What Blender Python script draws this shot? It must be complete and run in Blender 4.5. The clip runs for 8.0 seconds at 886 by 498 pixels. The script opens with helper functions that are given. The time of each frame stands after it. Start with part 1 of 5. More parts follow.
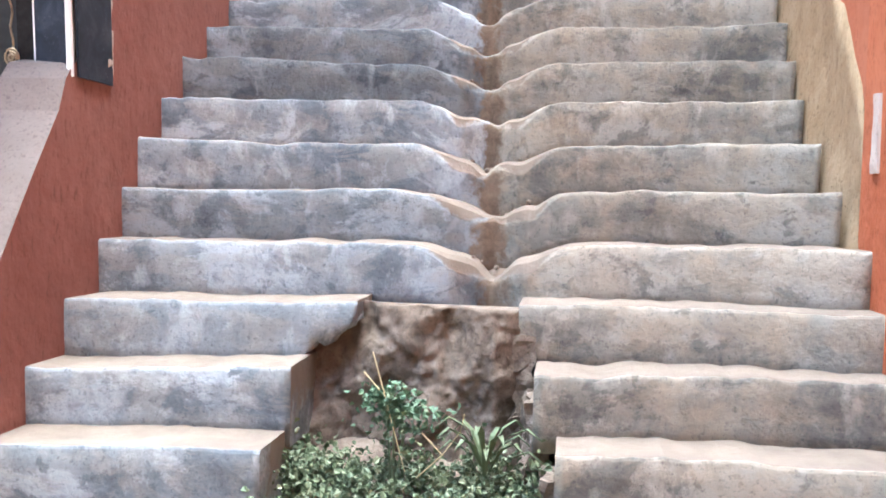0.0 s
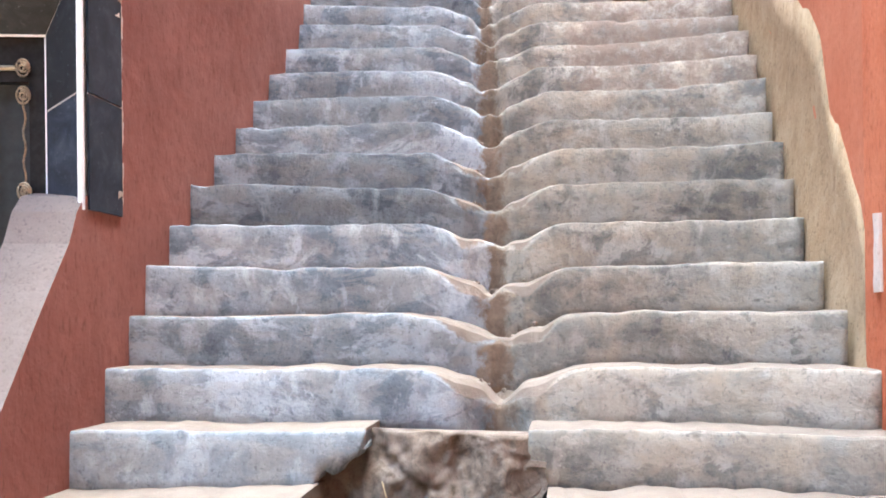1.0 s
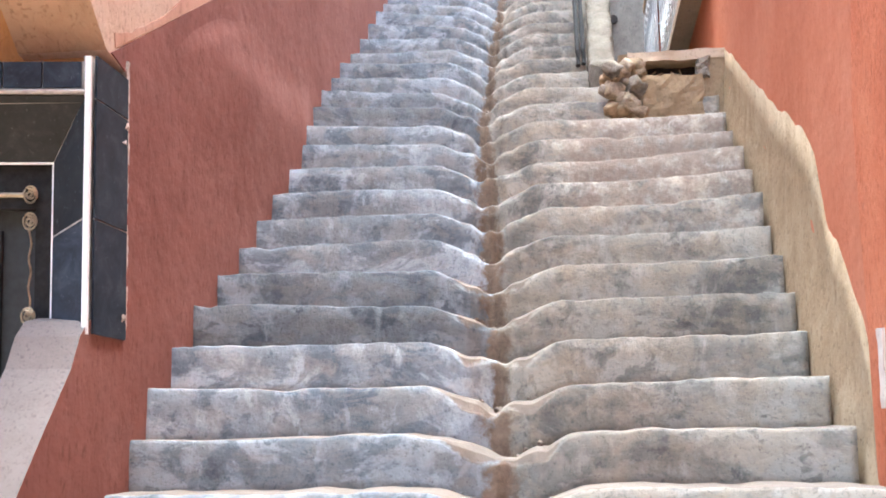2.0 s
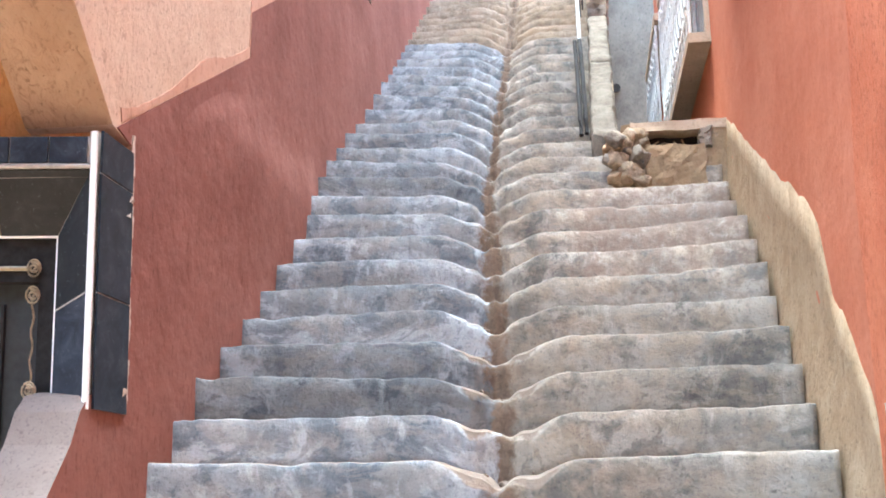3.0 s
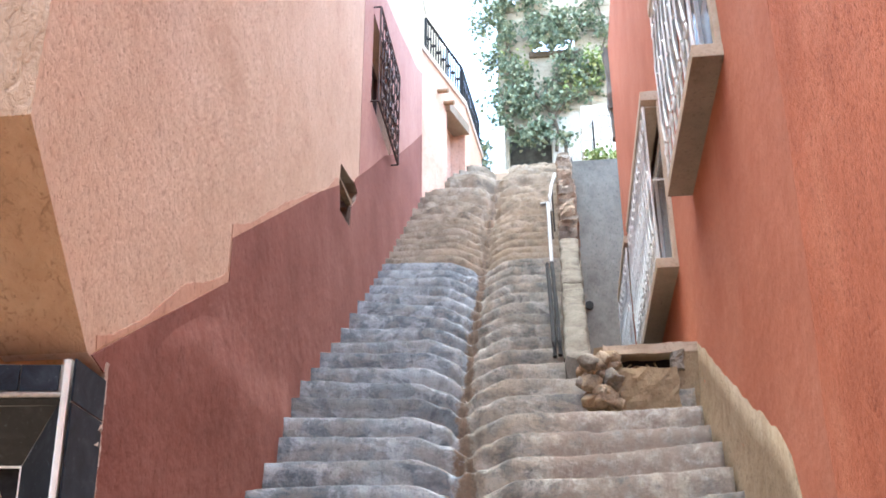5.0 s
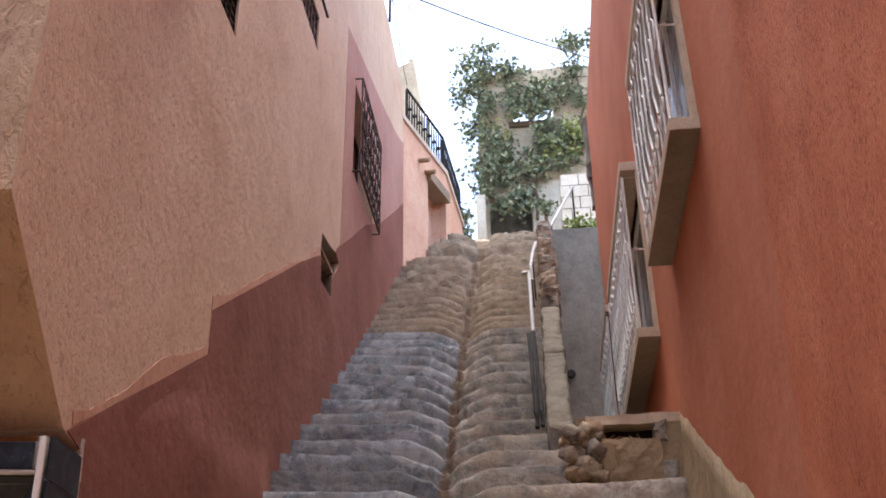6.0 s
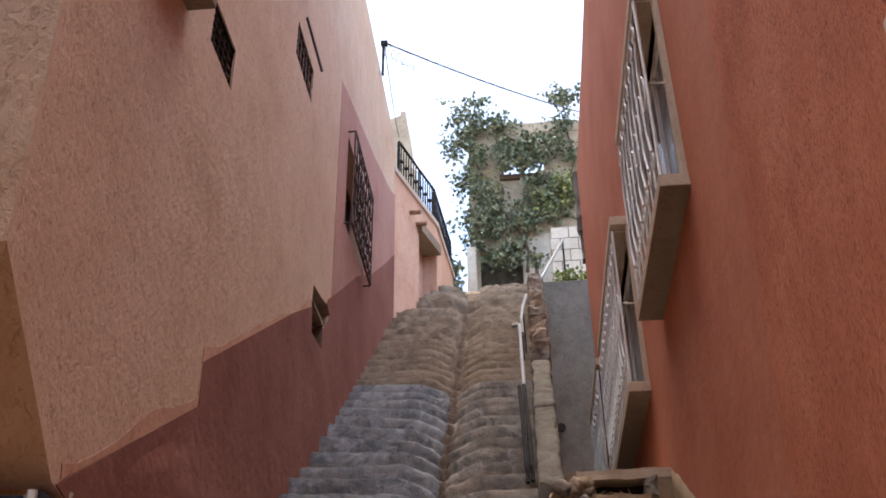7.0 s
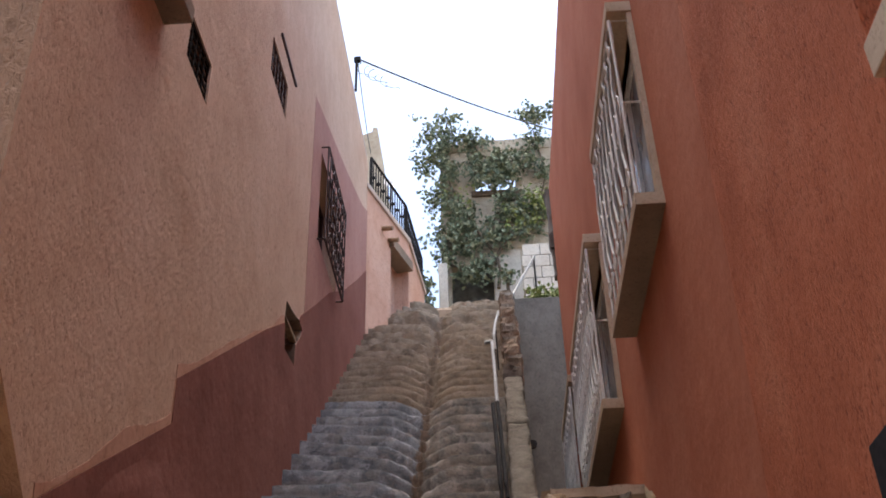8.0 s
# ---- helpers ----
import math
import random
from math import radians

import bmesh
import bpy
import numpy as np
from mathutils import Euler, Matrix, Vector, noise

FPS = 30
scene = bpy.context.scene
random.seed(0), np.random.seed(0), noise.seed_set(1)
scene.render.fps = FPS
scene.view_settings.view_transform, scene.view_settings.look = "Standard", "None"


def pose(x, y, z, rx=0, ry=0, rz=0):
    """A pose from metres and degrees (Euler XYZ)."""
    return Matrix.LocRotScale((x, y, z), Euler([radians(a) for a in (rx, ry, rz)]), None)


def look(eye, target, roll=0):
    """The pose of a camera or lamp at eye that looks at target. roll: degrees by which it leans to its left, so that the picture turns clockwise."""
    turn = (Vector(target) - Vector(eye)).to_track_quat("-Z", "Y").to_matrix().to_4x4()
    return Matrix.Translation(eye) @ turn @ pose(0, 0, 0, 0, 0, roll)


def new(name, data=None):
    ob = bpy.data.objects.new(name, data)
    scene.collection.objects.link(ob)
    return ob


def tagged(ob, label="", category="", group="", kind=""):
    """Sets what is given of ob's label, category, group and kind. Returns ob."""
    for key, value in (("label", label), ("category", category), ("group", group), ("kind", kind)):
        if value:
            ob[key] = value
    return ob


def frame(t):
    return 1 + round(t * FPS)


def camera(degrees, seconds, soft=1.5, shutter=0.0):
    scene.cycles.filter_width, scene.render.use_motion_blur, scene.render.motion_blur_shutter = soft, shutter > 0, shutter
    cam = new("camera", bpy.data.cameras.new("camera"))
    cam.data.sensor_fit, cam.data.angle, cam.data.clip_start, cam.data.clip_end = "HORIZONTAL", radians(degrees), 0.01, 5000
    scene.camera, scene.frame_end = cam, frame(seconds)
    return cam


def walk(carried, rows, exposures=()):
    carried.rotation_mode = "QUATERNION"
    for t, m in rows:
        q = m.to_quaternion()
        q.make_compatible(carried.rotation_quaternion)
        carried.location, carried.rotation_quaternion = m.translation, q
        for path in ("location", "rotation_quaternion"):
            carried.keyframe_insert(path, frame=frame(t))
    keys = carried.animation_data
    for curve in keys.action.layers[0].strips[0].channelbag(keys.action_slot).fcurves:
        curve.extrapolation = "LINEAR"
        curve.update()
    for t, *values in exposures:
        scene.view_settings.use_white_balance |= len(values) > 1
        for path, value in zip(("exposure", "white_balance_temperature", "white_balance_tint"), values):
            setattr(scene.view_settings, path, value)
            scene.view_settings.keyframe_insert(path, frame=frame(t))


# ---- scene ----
from mathutils import geometry

# ---------- camera ----------
PATH = [  # seconds, eye x y z, yaw to the left, pitch, roll
    (0, 0.024, 0.062, 1.478, 7.29, -2.29, 1.59),
    (0.5, 0.023, 0.057, 1.498, 7.31, 0.81, 1.92),
    (1, 0.011, 0.045, 1.528, 7.53, 3.93, 0.62),
    (1.5, 0.007, 0.044, 1.547, 7.29, 6.86, -0.09),
    (2, 0.012, 0.033, 1.560, 7.69, 10.19, -0.09),
    (3.5, 0.020, 0.040, 1.609, 8.04, 16.25, -0.01),
    (4, 0.023, 0.027, 1.633, 7.13, 20.00, 0.26),
    (4.5, 0.034, 0.000, 1.638, 6.98, 23.34, 0.05),
    (6, 0.037, -0.023, 1.662, 5.30, 29.66, -0.85),
    (6.5, 0.032, -0.043, 1.663, 5.09, 31.45, -1.22),
    (7, 0.030, -0.049, 1.662, 4.59, 32.56, -0.79),
    (7.5, 0.024, -0.055, 1.659, 3.64, 33.19, -1.25),
    (8, -0.007, -0.050, 1.668, 2.48, 33.44, -1.66),
]


def aim(x, y, z, yaw, pitch, roll):
    a, b = radians(yaw), radians(pitch)
    ahead = Vector((-math.sin(a) * math.cos(b), math.cos(a) * math.cos(b), math.sin(b)))
    return look((x, y, z), Vector((x, y, z)) + ahead, roll)


cam = camera(47.685, 8.0, soft=1.8)
walk(cam, [(r[0], aim(*r[1:])) for r in PATH],
     exposures=[(0, 4.1, 5350, -2), (2.2, 4.1, 5350, -3), (3.5, 4.15, 5300, -6), (4.7, 3.85, 5350, -5), (5.8, 2.6, 6100, 7), (6.5, 2.15, 6300, 9), (7.2, 1.95, 6300, 9), (8, 1.75, 6300, 9)])

# ---------- light ----------
world = bpy.data.worlds.new("sky")
scene.world = world
world.use_nodes = True
wn, wl = world.node_tree.nodes, world.node_tree.links
sky = wn.new("ShaderNodeTexSky")
sky.sky_type = "NISHITA"
sky.sun_disc = False
sky.sun_elevation = radians(88)
sky.sun_rotation = radians(172)
sky.air_density, sky.dust_density, sky.ozone_density = 1.0, 4.5, 1.0
wn["Background"].inputs[1].default_value = 0.15
wl.new(sky.outputs[0], wn["Background"].inputs[0])

sun_data = bpy.data.lights.new("sun", "SUN")
sun_data.energy, sun_data.angle, sun_data.color = 0.09, radians(35), (1.0, 0.95, 0.88)
sun = new("sun", sun_data)
sun.matrix_world = look((0.05, -0.35, 9.99), (0, 0, 0))


# ---------- materials ----------
def shader(name, rough=0.9, metal=0.0):
    m = bpy.data.materials.new(name)
    m.use_nodes = True
    b = m.node_tree.nodes["Principled BSDF"]
    b.inputs["Roughness"].default_value = rough
    b.inputs["Metallic"].default_value = metal
    if rough >= 0.85:
        b.inputs["Specular IOR Level"].default_value = 0.15
    return m, m.node_tree.nodes, m.node_tree.links, b


def coords(n, l, scale=(1, 1, 1)):
    tc, mp = n.new("ShaderNodeTexCoord"), n.new("ShaderNodeMapping")
    mp.inputs["Scale"].default_value = scale
    l.new(tc.outputs["Object"], mp.inputs["Vector"])
    return mp.outputs["Vector"]


def noise_tex(n, l, vec, scale, detail=6, rough=0.6, warp=0.0):
    t = n.new("ShaderNodeTexNoise")
    t.inputs["Scale"].default_value, t.inputs["Detail"].default_value = scale, detail
    t.inputs["Roughness"].default_value, t.inputs["Distortion"].default_value = rough, warp
    l.new(vec, t.inputs["Vector"])
    return t.outputs["Fac"]


def ramp(n, l, fac, stops):
    r = n.new("ShaderNodeValToRGB")
    while len(r.color_ramp.elements) < len(stops):
        r.color_ramp.elements.new(0.5)
    for e, (p, c) in zip(r.color_ramp.elements, stops):
        e.position, e.color = p, (*c, 1) if len(c) == 3 else c
    l.new(fac, r.inputs["Fac"])
    return r.outputs["Color"]


def mix(n, l, fac, a, b, how="MIX"):
    m = n.new("ShaderNodeMix")
    m.data_type, m.blend_type = "RGBA", how
    for sock, v in ((m.inputs[0], fac), (m.inputs[6], a), (m.inputs[7], b)):
        if isinstance(v, (int, float)):
            sock.default_value = v
        elif isinstance(v, tuple):
            sock.default_value = (*v, 1)
        else:
            l.new(v, sock)
    return m.outputs[2]


def bump(n, l, b, height, strength=0.4, distance=0.01, prev=None):
    k = n.new("ShaderNodeBump")
    k.inputs["Strength"].default_value, k.inputs["Distance"].default_value = strength, distance
    l.new(height, k.inputs["Height"])
    if prev:
        l.new(prev, k.inputs["Normal"])
    l.new(k.outputs["Normal"], b.inputs["Normal"])
    return k.outputs["Normal"]


BLACK, WHITE = (0, 0, 0), (1, 1, 1)


def plaster(name, base, dark, light, grain=60, stretch=(1, 1, 0.35), strength=0.5, depth=0.008, stain=0.35, holes=None):
    """Painted rough render: two tones, long stains, grain dragged downwards."""
    m, n, l, b = shader(name, 0.92)
    v, s = coords(n, l), coords(n, l, stretch)
    tone = ramp(n, l, noise_tex(n, l, v, 1.3, 5, 0.6), [(0.3, dark), (0.5, base), (0.72, light)])
    streak = ramp(n, l, noise_tex(n, l, s, 7, 6, 0.7, 0.4), [(0.36, dark), (0.52, base), (0.75, light)])
    c = mix(n, l, stain, tone, streak)
    pits = noise_tex(n, l, s, grain, 4, 0.65, 0.6)
    c = mix(n, l, mix(n, l, 1.0, ramp(n, l, pits, [(0.34, (0.5,) * 3), (0.45, BLACK)]), BLACK, "ADD"), c, tuple(q * 0.6 for q in dark))
    k = bump(n, l, b, pits, strength, depth)
    if holes:
        # sparse deep pinholes in loose clusters
        size, squash, lo = holes
        pin = noise_tex(n, l, coords(n, l, (1, 1, squash)), size, 3, 0.6, 0.5)
        patch = ramp(n, l, noise_tex(n, l, s, 4, 5, 0.7), [(0.38, (0.25,) * 3), (0.6, WHITE)])
        mask = mix(n, l, 1.0, ramp(n, l, pin, [(lo, (0.6,) * 3), (lo + 0.055, BLACK)]), patch, "MULTIPLY")
        c = mix(n, l, mask, c, tuple(q * 0.38 for q in dark))
        k = bump(n, l, b, ramp(n, l, pin, [(lo - 0.03, BLACK), (lo + 0.10, WHITE)]), 0.4, 0.006, k)
    l.new(c, b.inputs["Base Color"])
    bump(n, l, b, noise_tex(n, l, v, 9, 5), 0.25, 0.03, k)
    return m


PEACH = plaster("peach_render", (0.57, 0.405, 0.30), (0.48, 0.325, 0.23), (0.64, 0.48, 0.375), 42, (1, 1, 0.55), 0.6, 0.008, 0.35, (85, 0.8, 0.33))
PEACH_ROUGH = plaster("rough_peach_render", (0.42, 0.275, 0.18), (0.30, 0.175, 0.105), (0.50, 0.345, 0.24), 26, (1, 1, 0.6), 1.0, 0.018, 0.35, (45, 0.8, 0.30))
OCHRE = plaster("ochre_render", (0.60, 0.32, 0.14), (0.40, 0.19, 0.075), (0.66, 0.39, 0.19), 30, (1, 1, 0.6), 0.7, 0.012)
MAROON = plaster("dark_red_paint", (0.228, 0.095, 0.074), (0.18, 0.07, 0.054), (0.27, 0.125, 0.10), 55, (1, 1, 0.35), 0.2, 0.004, 0.2)
MAUVE = plaster("mauve_render", (0.40, 0.22, 0.18), (0.33, 0.165, 0.135), (0.45, 0.265, 0.22), 45, (1, 1, 0.5), 0.4, 0.006)
SMEAR = plaster("orange_smear", (0.50, 0.30, 0.215), (0.44, 0.24, 0.165), (0.55, 0.36, 0.27), 50, (1, 1, 0.5), 0.4, 0.006)
RED = plaster("orange_red_paint", (0.41, 0.142, 0.075), (0.345, 0.11, 0.055), (0.46, 0.185, 0.108), 95, (1, 1, 0.35), 0.35, 0.004, 0.28)
PARAPET_CAP = plaster("worn_parapet_cement", (0.155, 0.122, 0.108), (0.115, 0.09, 0.077), (0.20, 0.16, 0.143), 70, (1, 1, 1), 0.4, 0.004)
RED_COARSE = plaster("coarse_red_render", (0.45, 0.135, 0.063), (0.33, 0.092, 0.04), (0.54, 0.20, 0.105), 92, (1, 1, 0.3), 1.0, 0.012, 0.25, (88, 0.45, 0.375))
# Darkness of the recess, put into the colour of the hole's sides.
HOLE_LINING = plaster("shaded_hole_lining", (0.10, 0.065, 0.05), (0.05, 0.035, 0.03), (0.16, 0.11, 0.08), 40, (1, 1, 0.6), 0.6, 0.01)
PINK = plaster("pink_render", (0.60, 0.37, 0.27), (0.50, 0.28, 0.19), (0.66, 0.44, 0.34), 40, (1, 1, 0.6), 0.5, 0.008)
SANDY = plaster("sandy_cement", (0.30, 0.215, 0.13), (0.21, 0.145, 0.083), (0.37, 0.29, 0.195), 40, (1, 1, 0.8), 0.45, 0.01, 0.6, (50, 0.9, 0.30))
CAP = plaster("pale_cement", (0.50, 0.42, 0.36), (0.41, 0.33, 0.275), (0.57, 0.49, 0.43), 70, (1, 1, 1), 0.4, 0.004)
GREY = plaster("grey_cement", (0.165, 0.15, 0.127), (0.10, 0.09, 0.076), (0.23, 0.213, 0.185), 40, (1, 1, 0.6), 0.35, 0.006, 0.5)
TAN_WALL = plaster("tan_block_wall", (0.46, 0.40, 0.30), (0.33, 0.275, 0.20), (0.55, 0.50, 0.40), 20, (1, 1, 1), 0.8, 0.02)
BLOCK = plaster("white_block", (0.60, 0.55, 0.46), (0.45, 0.40, 0.32), (0.70, 0.66, 0.58), 40, (1, 1, 1), 0.6, 0.01)
SILL = plaster("sill_cement", (0.50, 0.39, 0.28), (0.40, 0.30, 0.20), (0.58, 0.47, 0.36), 60, (1, 1, 1), 0.3, 0.004)
# Brown cement of ledge and beam; also painted shade under sills and in the hole.
SHADE_CEMENT = plaster("brown_and_shade_cement", (0.26, 0.20, 0.15), (0.19, 0.145, 0.105), (0.32, 0.26, 0.20), 50, (1, 1, 1), 0.3, 0.004)


def screed_colour(n, l, v, tone, base, dark, pale, dust, dusty):
    """Cement screed: mottled, with damp patches, pale worn areas, drips and splashed dust."""
    st, wide = n.new("ShaderNodeMapping"), n.new("ShaderNodeMapping")
    st.inputs["Scale"].default_value, wide.inputs["Scale"].default_value = (1, 1, 0.6), (0.8, 1, 1.5)
    l.new(v, st.inputs["Vector"])
    l.new(v, wide.inputs["Vector"])
    tall = n.new("ShaderNodeMapping")
    tall.inputs["Scale"].default_value = (1, 1, 1.3)
    l.new(v, tall.inputs["Vector"])
    s, w, s2 = st.outputs[0], wide.outputs[0], tall.outputs[0]
    c = ramp(n, l, noise_tex(n, l, v, 9, 7, 0.66), [(0.30, tuple(0.72 * q for q in base)), (0.5, base), (0.70, tuple(min(1, 1.25 * q) for q in base))])
    c = mix(n, l, 1.0, c, tone, "MULTIPLY")
    worn = ramp(n, l, noise_tex(n, l, w, 2.6, 8, 0.68, 0.3), [(0.50, BLACK), (0.545, (0.75,) * 3)])
    c = mix(n, l, worn, c, pale)
    damp = ramp(n, l, noise_tex(n, l, s2, 2.3, 10, 0.68, 0.5), [(0.515, BLACK), (0.54, (0.55,) * 3), (0.66, (0.9,) * 3)])
    c = mix(n, l, damp, c, dark)
    spot = ramp(n, l, noise_tex(n, l, v, 13, 5, 0.6, 0.5), [(0.62, BLACK), (0.66, (0.6,) * 3)])
    c = mix(n, l, spot, c, dark)
    streaky = ramp(n, l, noise_tex(n, l, w, 6.5, 6, 0.65, 0.6), [(0.44, (0.35,) * 3), (0.52, BLACK)])
    c = mix(n, l, streaky, c, dust)
    mottle = ramp(n, l, noise_tex(n, l, s, 17, 6, 0.66, 0.3), [(0.50, BLACK), (0.68, (0.45,) * 3)])
    c = mix(n, l, mottle, c, tuple(0.4 * p + 0.6 * q for p, q in zip(base, dark)))
    drip = ramp(n, l, noise_tex(n, l, s, 11, 6, 0.62, 0.2), [(0.56, BLACK), (0.68, (0.7,) * 3)])
    c = mix(n, l, drip, c, pale)
    splash = ramp(n, l, noise_tex(n, l, v, 4.2, 8, 0.72, 0.2), [(0.48, BLACK), (0.72, (dusty,) * 3)])
    return mix(n, l, splash, c, dust)


def stair_mat(name, cool, warm, tread, soil):
    """Steps: cool and warm screed either side of the gutter, trodden dust on top, washed-in soil in the gutter."""
    m, n, l, b = shader(name, 0.88)
    base_v = coords(n, l)
    info, spread, off = n.new("ShaderNodeObjectInfo"), n.new("ShaderNodeMath"), n.new("ShaderNodeVectorMath")
    spread.operation, off.operation = "MULTIPLY_ADD", "ADD"
    spread.inputs[1].default_value, spread.inputs[2].default_value = 40.0, 3.0
    l.new(info.outputs["Random"], spread.inputs[0])
    l.new(spread.outputs[0], off.inputs[1])
    l.new(base_v, off.inputs[0])
    v = off.outputs[0]
    tone = ramp(n, l, info.outputs["Random"], [(0.0, (0.86,) * 3), (0.25, (1.1,) * 3), (0.45, (0.9,) * 3), (0.7, (1.12,) * 3), (1.0, (0.95,) * 3)])
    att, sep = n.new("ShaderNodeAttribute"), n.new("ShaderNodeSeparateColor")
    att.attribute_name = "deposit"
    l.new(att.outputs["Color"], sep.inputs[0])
    rag = noise_tex(n, l, base_v, 16, 6, 0.7, 0.3)
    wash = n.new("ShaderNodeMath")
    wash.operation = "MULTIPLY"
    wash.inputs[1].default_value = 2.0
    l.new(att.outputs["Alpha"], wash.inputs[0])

    def ragged(sock, lo, hi, amount):
        k, j = n.new("ShaderNodeMath"), n.new("ShaderNodeMath")
        k.operation, j.operation = "MULTIPLY_ADD", "ADD"
        k.inputs[1].default_value, k.inputs[2].default_value = amount, -0.5 * amount
        l.new(rag, k.inputs[0])
        l.new(k.outputs[0], j.inputs[0])
        l.new(sock, j.inputs[1])
        return ramp(n, l, j.outputs[0], [(lo, BLACK), (hi, WHITE)])

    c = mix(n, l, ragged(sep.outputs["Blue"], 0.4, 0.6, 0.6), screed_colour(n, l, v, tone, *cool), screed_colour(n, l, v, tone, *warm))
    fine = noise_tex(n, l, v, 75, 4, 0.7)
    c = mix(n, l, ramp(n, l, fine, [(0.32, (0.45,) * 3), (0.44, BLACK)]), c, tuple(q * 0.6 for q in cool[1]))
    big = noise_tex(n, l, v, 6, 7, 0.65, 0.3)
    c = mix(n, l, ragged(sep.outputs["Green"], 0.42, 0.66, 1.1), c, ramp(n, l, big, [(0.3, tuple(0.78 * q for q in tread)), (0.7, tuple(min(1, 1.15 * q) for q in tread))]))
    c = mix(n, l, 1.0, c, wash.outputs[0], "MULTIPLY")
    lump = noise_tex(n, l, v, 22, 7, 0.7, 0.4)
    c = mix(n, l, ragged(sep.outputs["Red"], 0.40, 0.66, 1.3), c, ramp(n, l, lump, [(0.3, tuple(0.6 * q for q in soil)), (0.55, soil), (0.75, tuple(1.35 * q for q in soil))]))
    l.new(c, b.inputs["Base Color"])
    k = bump(n, l, b, fine, 0.35, 0.004)
    k = bump(n, l, b, lump, 0.45, 0.012, k)
    bump(n, l, b, noise_tex(n, l, v, 12, 5), 0.35, 0.015, k)
    return m


COOL = stair_mat("worn_cement_step", ((0.205, 0.227, 0.248), (0.072, 0.086, 0.104), (0.375, 0.408, 0.44), (0.33, 0.31, 0.28), 0.35),
                 ((0.225, 0.213, 0.187), (0.085, 0.084, 0.079), (0.37, 0.345, 0.30), (0.36, 0.30, 0.225), 0.9), (0.185, 0.15, 0.122), (0.185, 0.137, 0.10))
STONE = stair_mat("worn_stone_step", ((0.225, 0.185, 0.142), (0.13, 0.103, 0.077), (0.31, 0.262, 0.205), (0.32, 0.255, 0.18), 0.7),
                  ((0.225, 0.182, 0.133), (0.125, 0.097, 0.068), (0.31, 0.255, 0.193), (0.32, 0.25, 0.168), 0.7), (0.25, 0.205, 0.155), (0.20, 0.155, 0.117))


def earth(name, base, dark, light, lump=9, depth=0.03):
    m, n, l, b = shader(name, 0.97)
    v = coords(n, l)
    big = noise_tex(n, l, v, lump, 8, 0.7, 0.4)
    c = ramp(n, l, big, [(0.3, dark), (0.5, base), (0.7, light)])
    fine = noise_tex(n, l, v, 90, 4, 0.7)
    c = mix(n, l, ramp(n, l, fine, [(0.33, (0.6,) * 3), (0.46, BLACK)]), c, dark)
    l.new(c, b.inputs["Base Color"])
    k = bump(n, l, b, fine, 0.6, 0.006)
    bump(n, l, b, big, 0.7, depth, k)
    return m


PIT_SOIL = earth("bare_earth", (0.175, 0.138, 0.11), (0.075, 0.058, 0.046), (0.25, 0.205, 0.168), 11, 0.018)
RUBBLE = earth("rubble_masonry", (0.35, 0.27, 0.185), (0.15, 0.11, 0.075), (0.50, 0.41, 0.30), 14, 0.05)
STONE_BROWN = earth("brown_rubble_stone", (0.27, 0.205, 0.145), (0.12, 0.09, 0.065), (0.36, 0.285, 0.21), 9, 0.03)
STONE_PALE = earth("pale_rubble_stone", (0.225, 0.19, 0.15), (0.10, 0.08, 0.062), (0.30, 0.26, 0.21), 9, 0.03)
CAPPING = earth("worn_pale_cement", (0.14, 0.12, 0.095), (0.07, 0.058, 0.045), (0.19, 0.165, 0.135), 7, 0.02)
GROUND = earth("packed_ground", (0.36, 0.27, 0.19), (0.26, 0.19, 0.13), (0.45, 0.35, 0.26), 3, 0.02)


def simple(name, col, rough=0.5, metal=0.0, vary=0.15, scale=30):
    m, n, l, b = shader(name, rough, metal)
    v = coords(n, l)
    f = noise_tex(n, l, v, scale, 5, 0.6)
    l.new(ramp(n, l, f, [(0.3, tuple(q * (1 - vary) for q in col)), (0.7, tuple(min(1, q * (1 + vary)) for q in col))]), b.inputs["Base Color"])
    return m




def tile_glaze(name, deep, mid, pale, rough):
    """Cloudy dark glaze with pale flecks."""
    m, n, l, b = shader(name, rough)
    v = coords(n, l)
    c = ramp(n, l, noise_tex(n, l, v, 11, 7, 0.7, 0.5), [(0.36, deep), (0.52, mid), (0.72, pale)])
    fleck = ramp(n, l, noise_tex(n, l, v, 60, 4, 0.75, 0.3), [(0.62, BLACK), (0.70, (0.55,) * 3)])
    l.new(mix(n, l, fleck, c, (0.16, 0.17, 0.19)), b.inputs["Base Color"])
    return m


TILE = tile_glaze("dark_blue_glazed_tile", (0.010, 0.012, 0.018), (0.024, 0.029, 0.042), (0.06, 0.07, 0.085), 0.36)
TILE_BLACK = tile_glaze("black_glazed_tile", (0.006, 0.006, 0.007), (0.012, 0.012, 0.013), (0.03, 0.03, 0.032), 0.55)
for m in (TILE, TILE_BLACK):
    m.node_tree.nodes["Principled BSDF"].inputs["Specular IOR Level"].default_value = 0.3
GROUT = simple("pale_grout", (0.42, 0.38, 0.34), 0.9, 0, 0.3)
WHITE_TRIM = simple("white_plastic_trim", (0.80, 0.79, 0.77), 0.35, 0, 0.05)
WHITE_IRON = simple("white_painted_iron", (0.68, 0.66, 0.62), 0.5, 0, 0.15)
BLACK_IRON = simple("black_painted_iron", (0.018, 0.017, 0.017), 0.86, 0.0, 0.4)
GREY_IRON = simple("dusty_grey_iron", (0.06, 0.06, 0.058), 0.6, 0.2, 0.4)
BROWN_IRON = simple("dark_brown_iron", (0.055, 0.03, 0.024), 0.55, 0.2, 0.4)
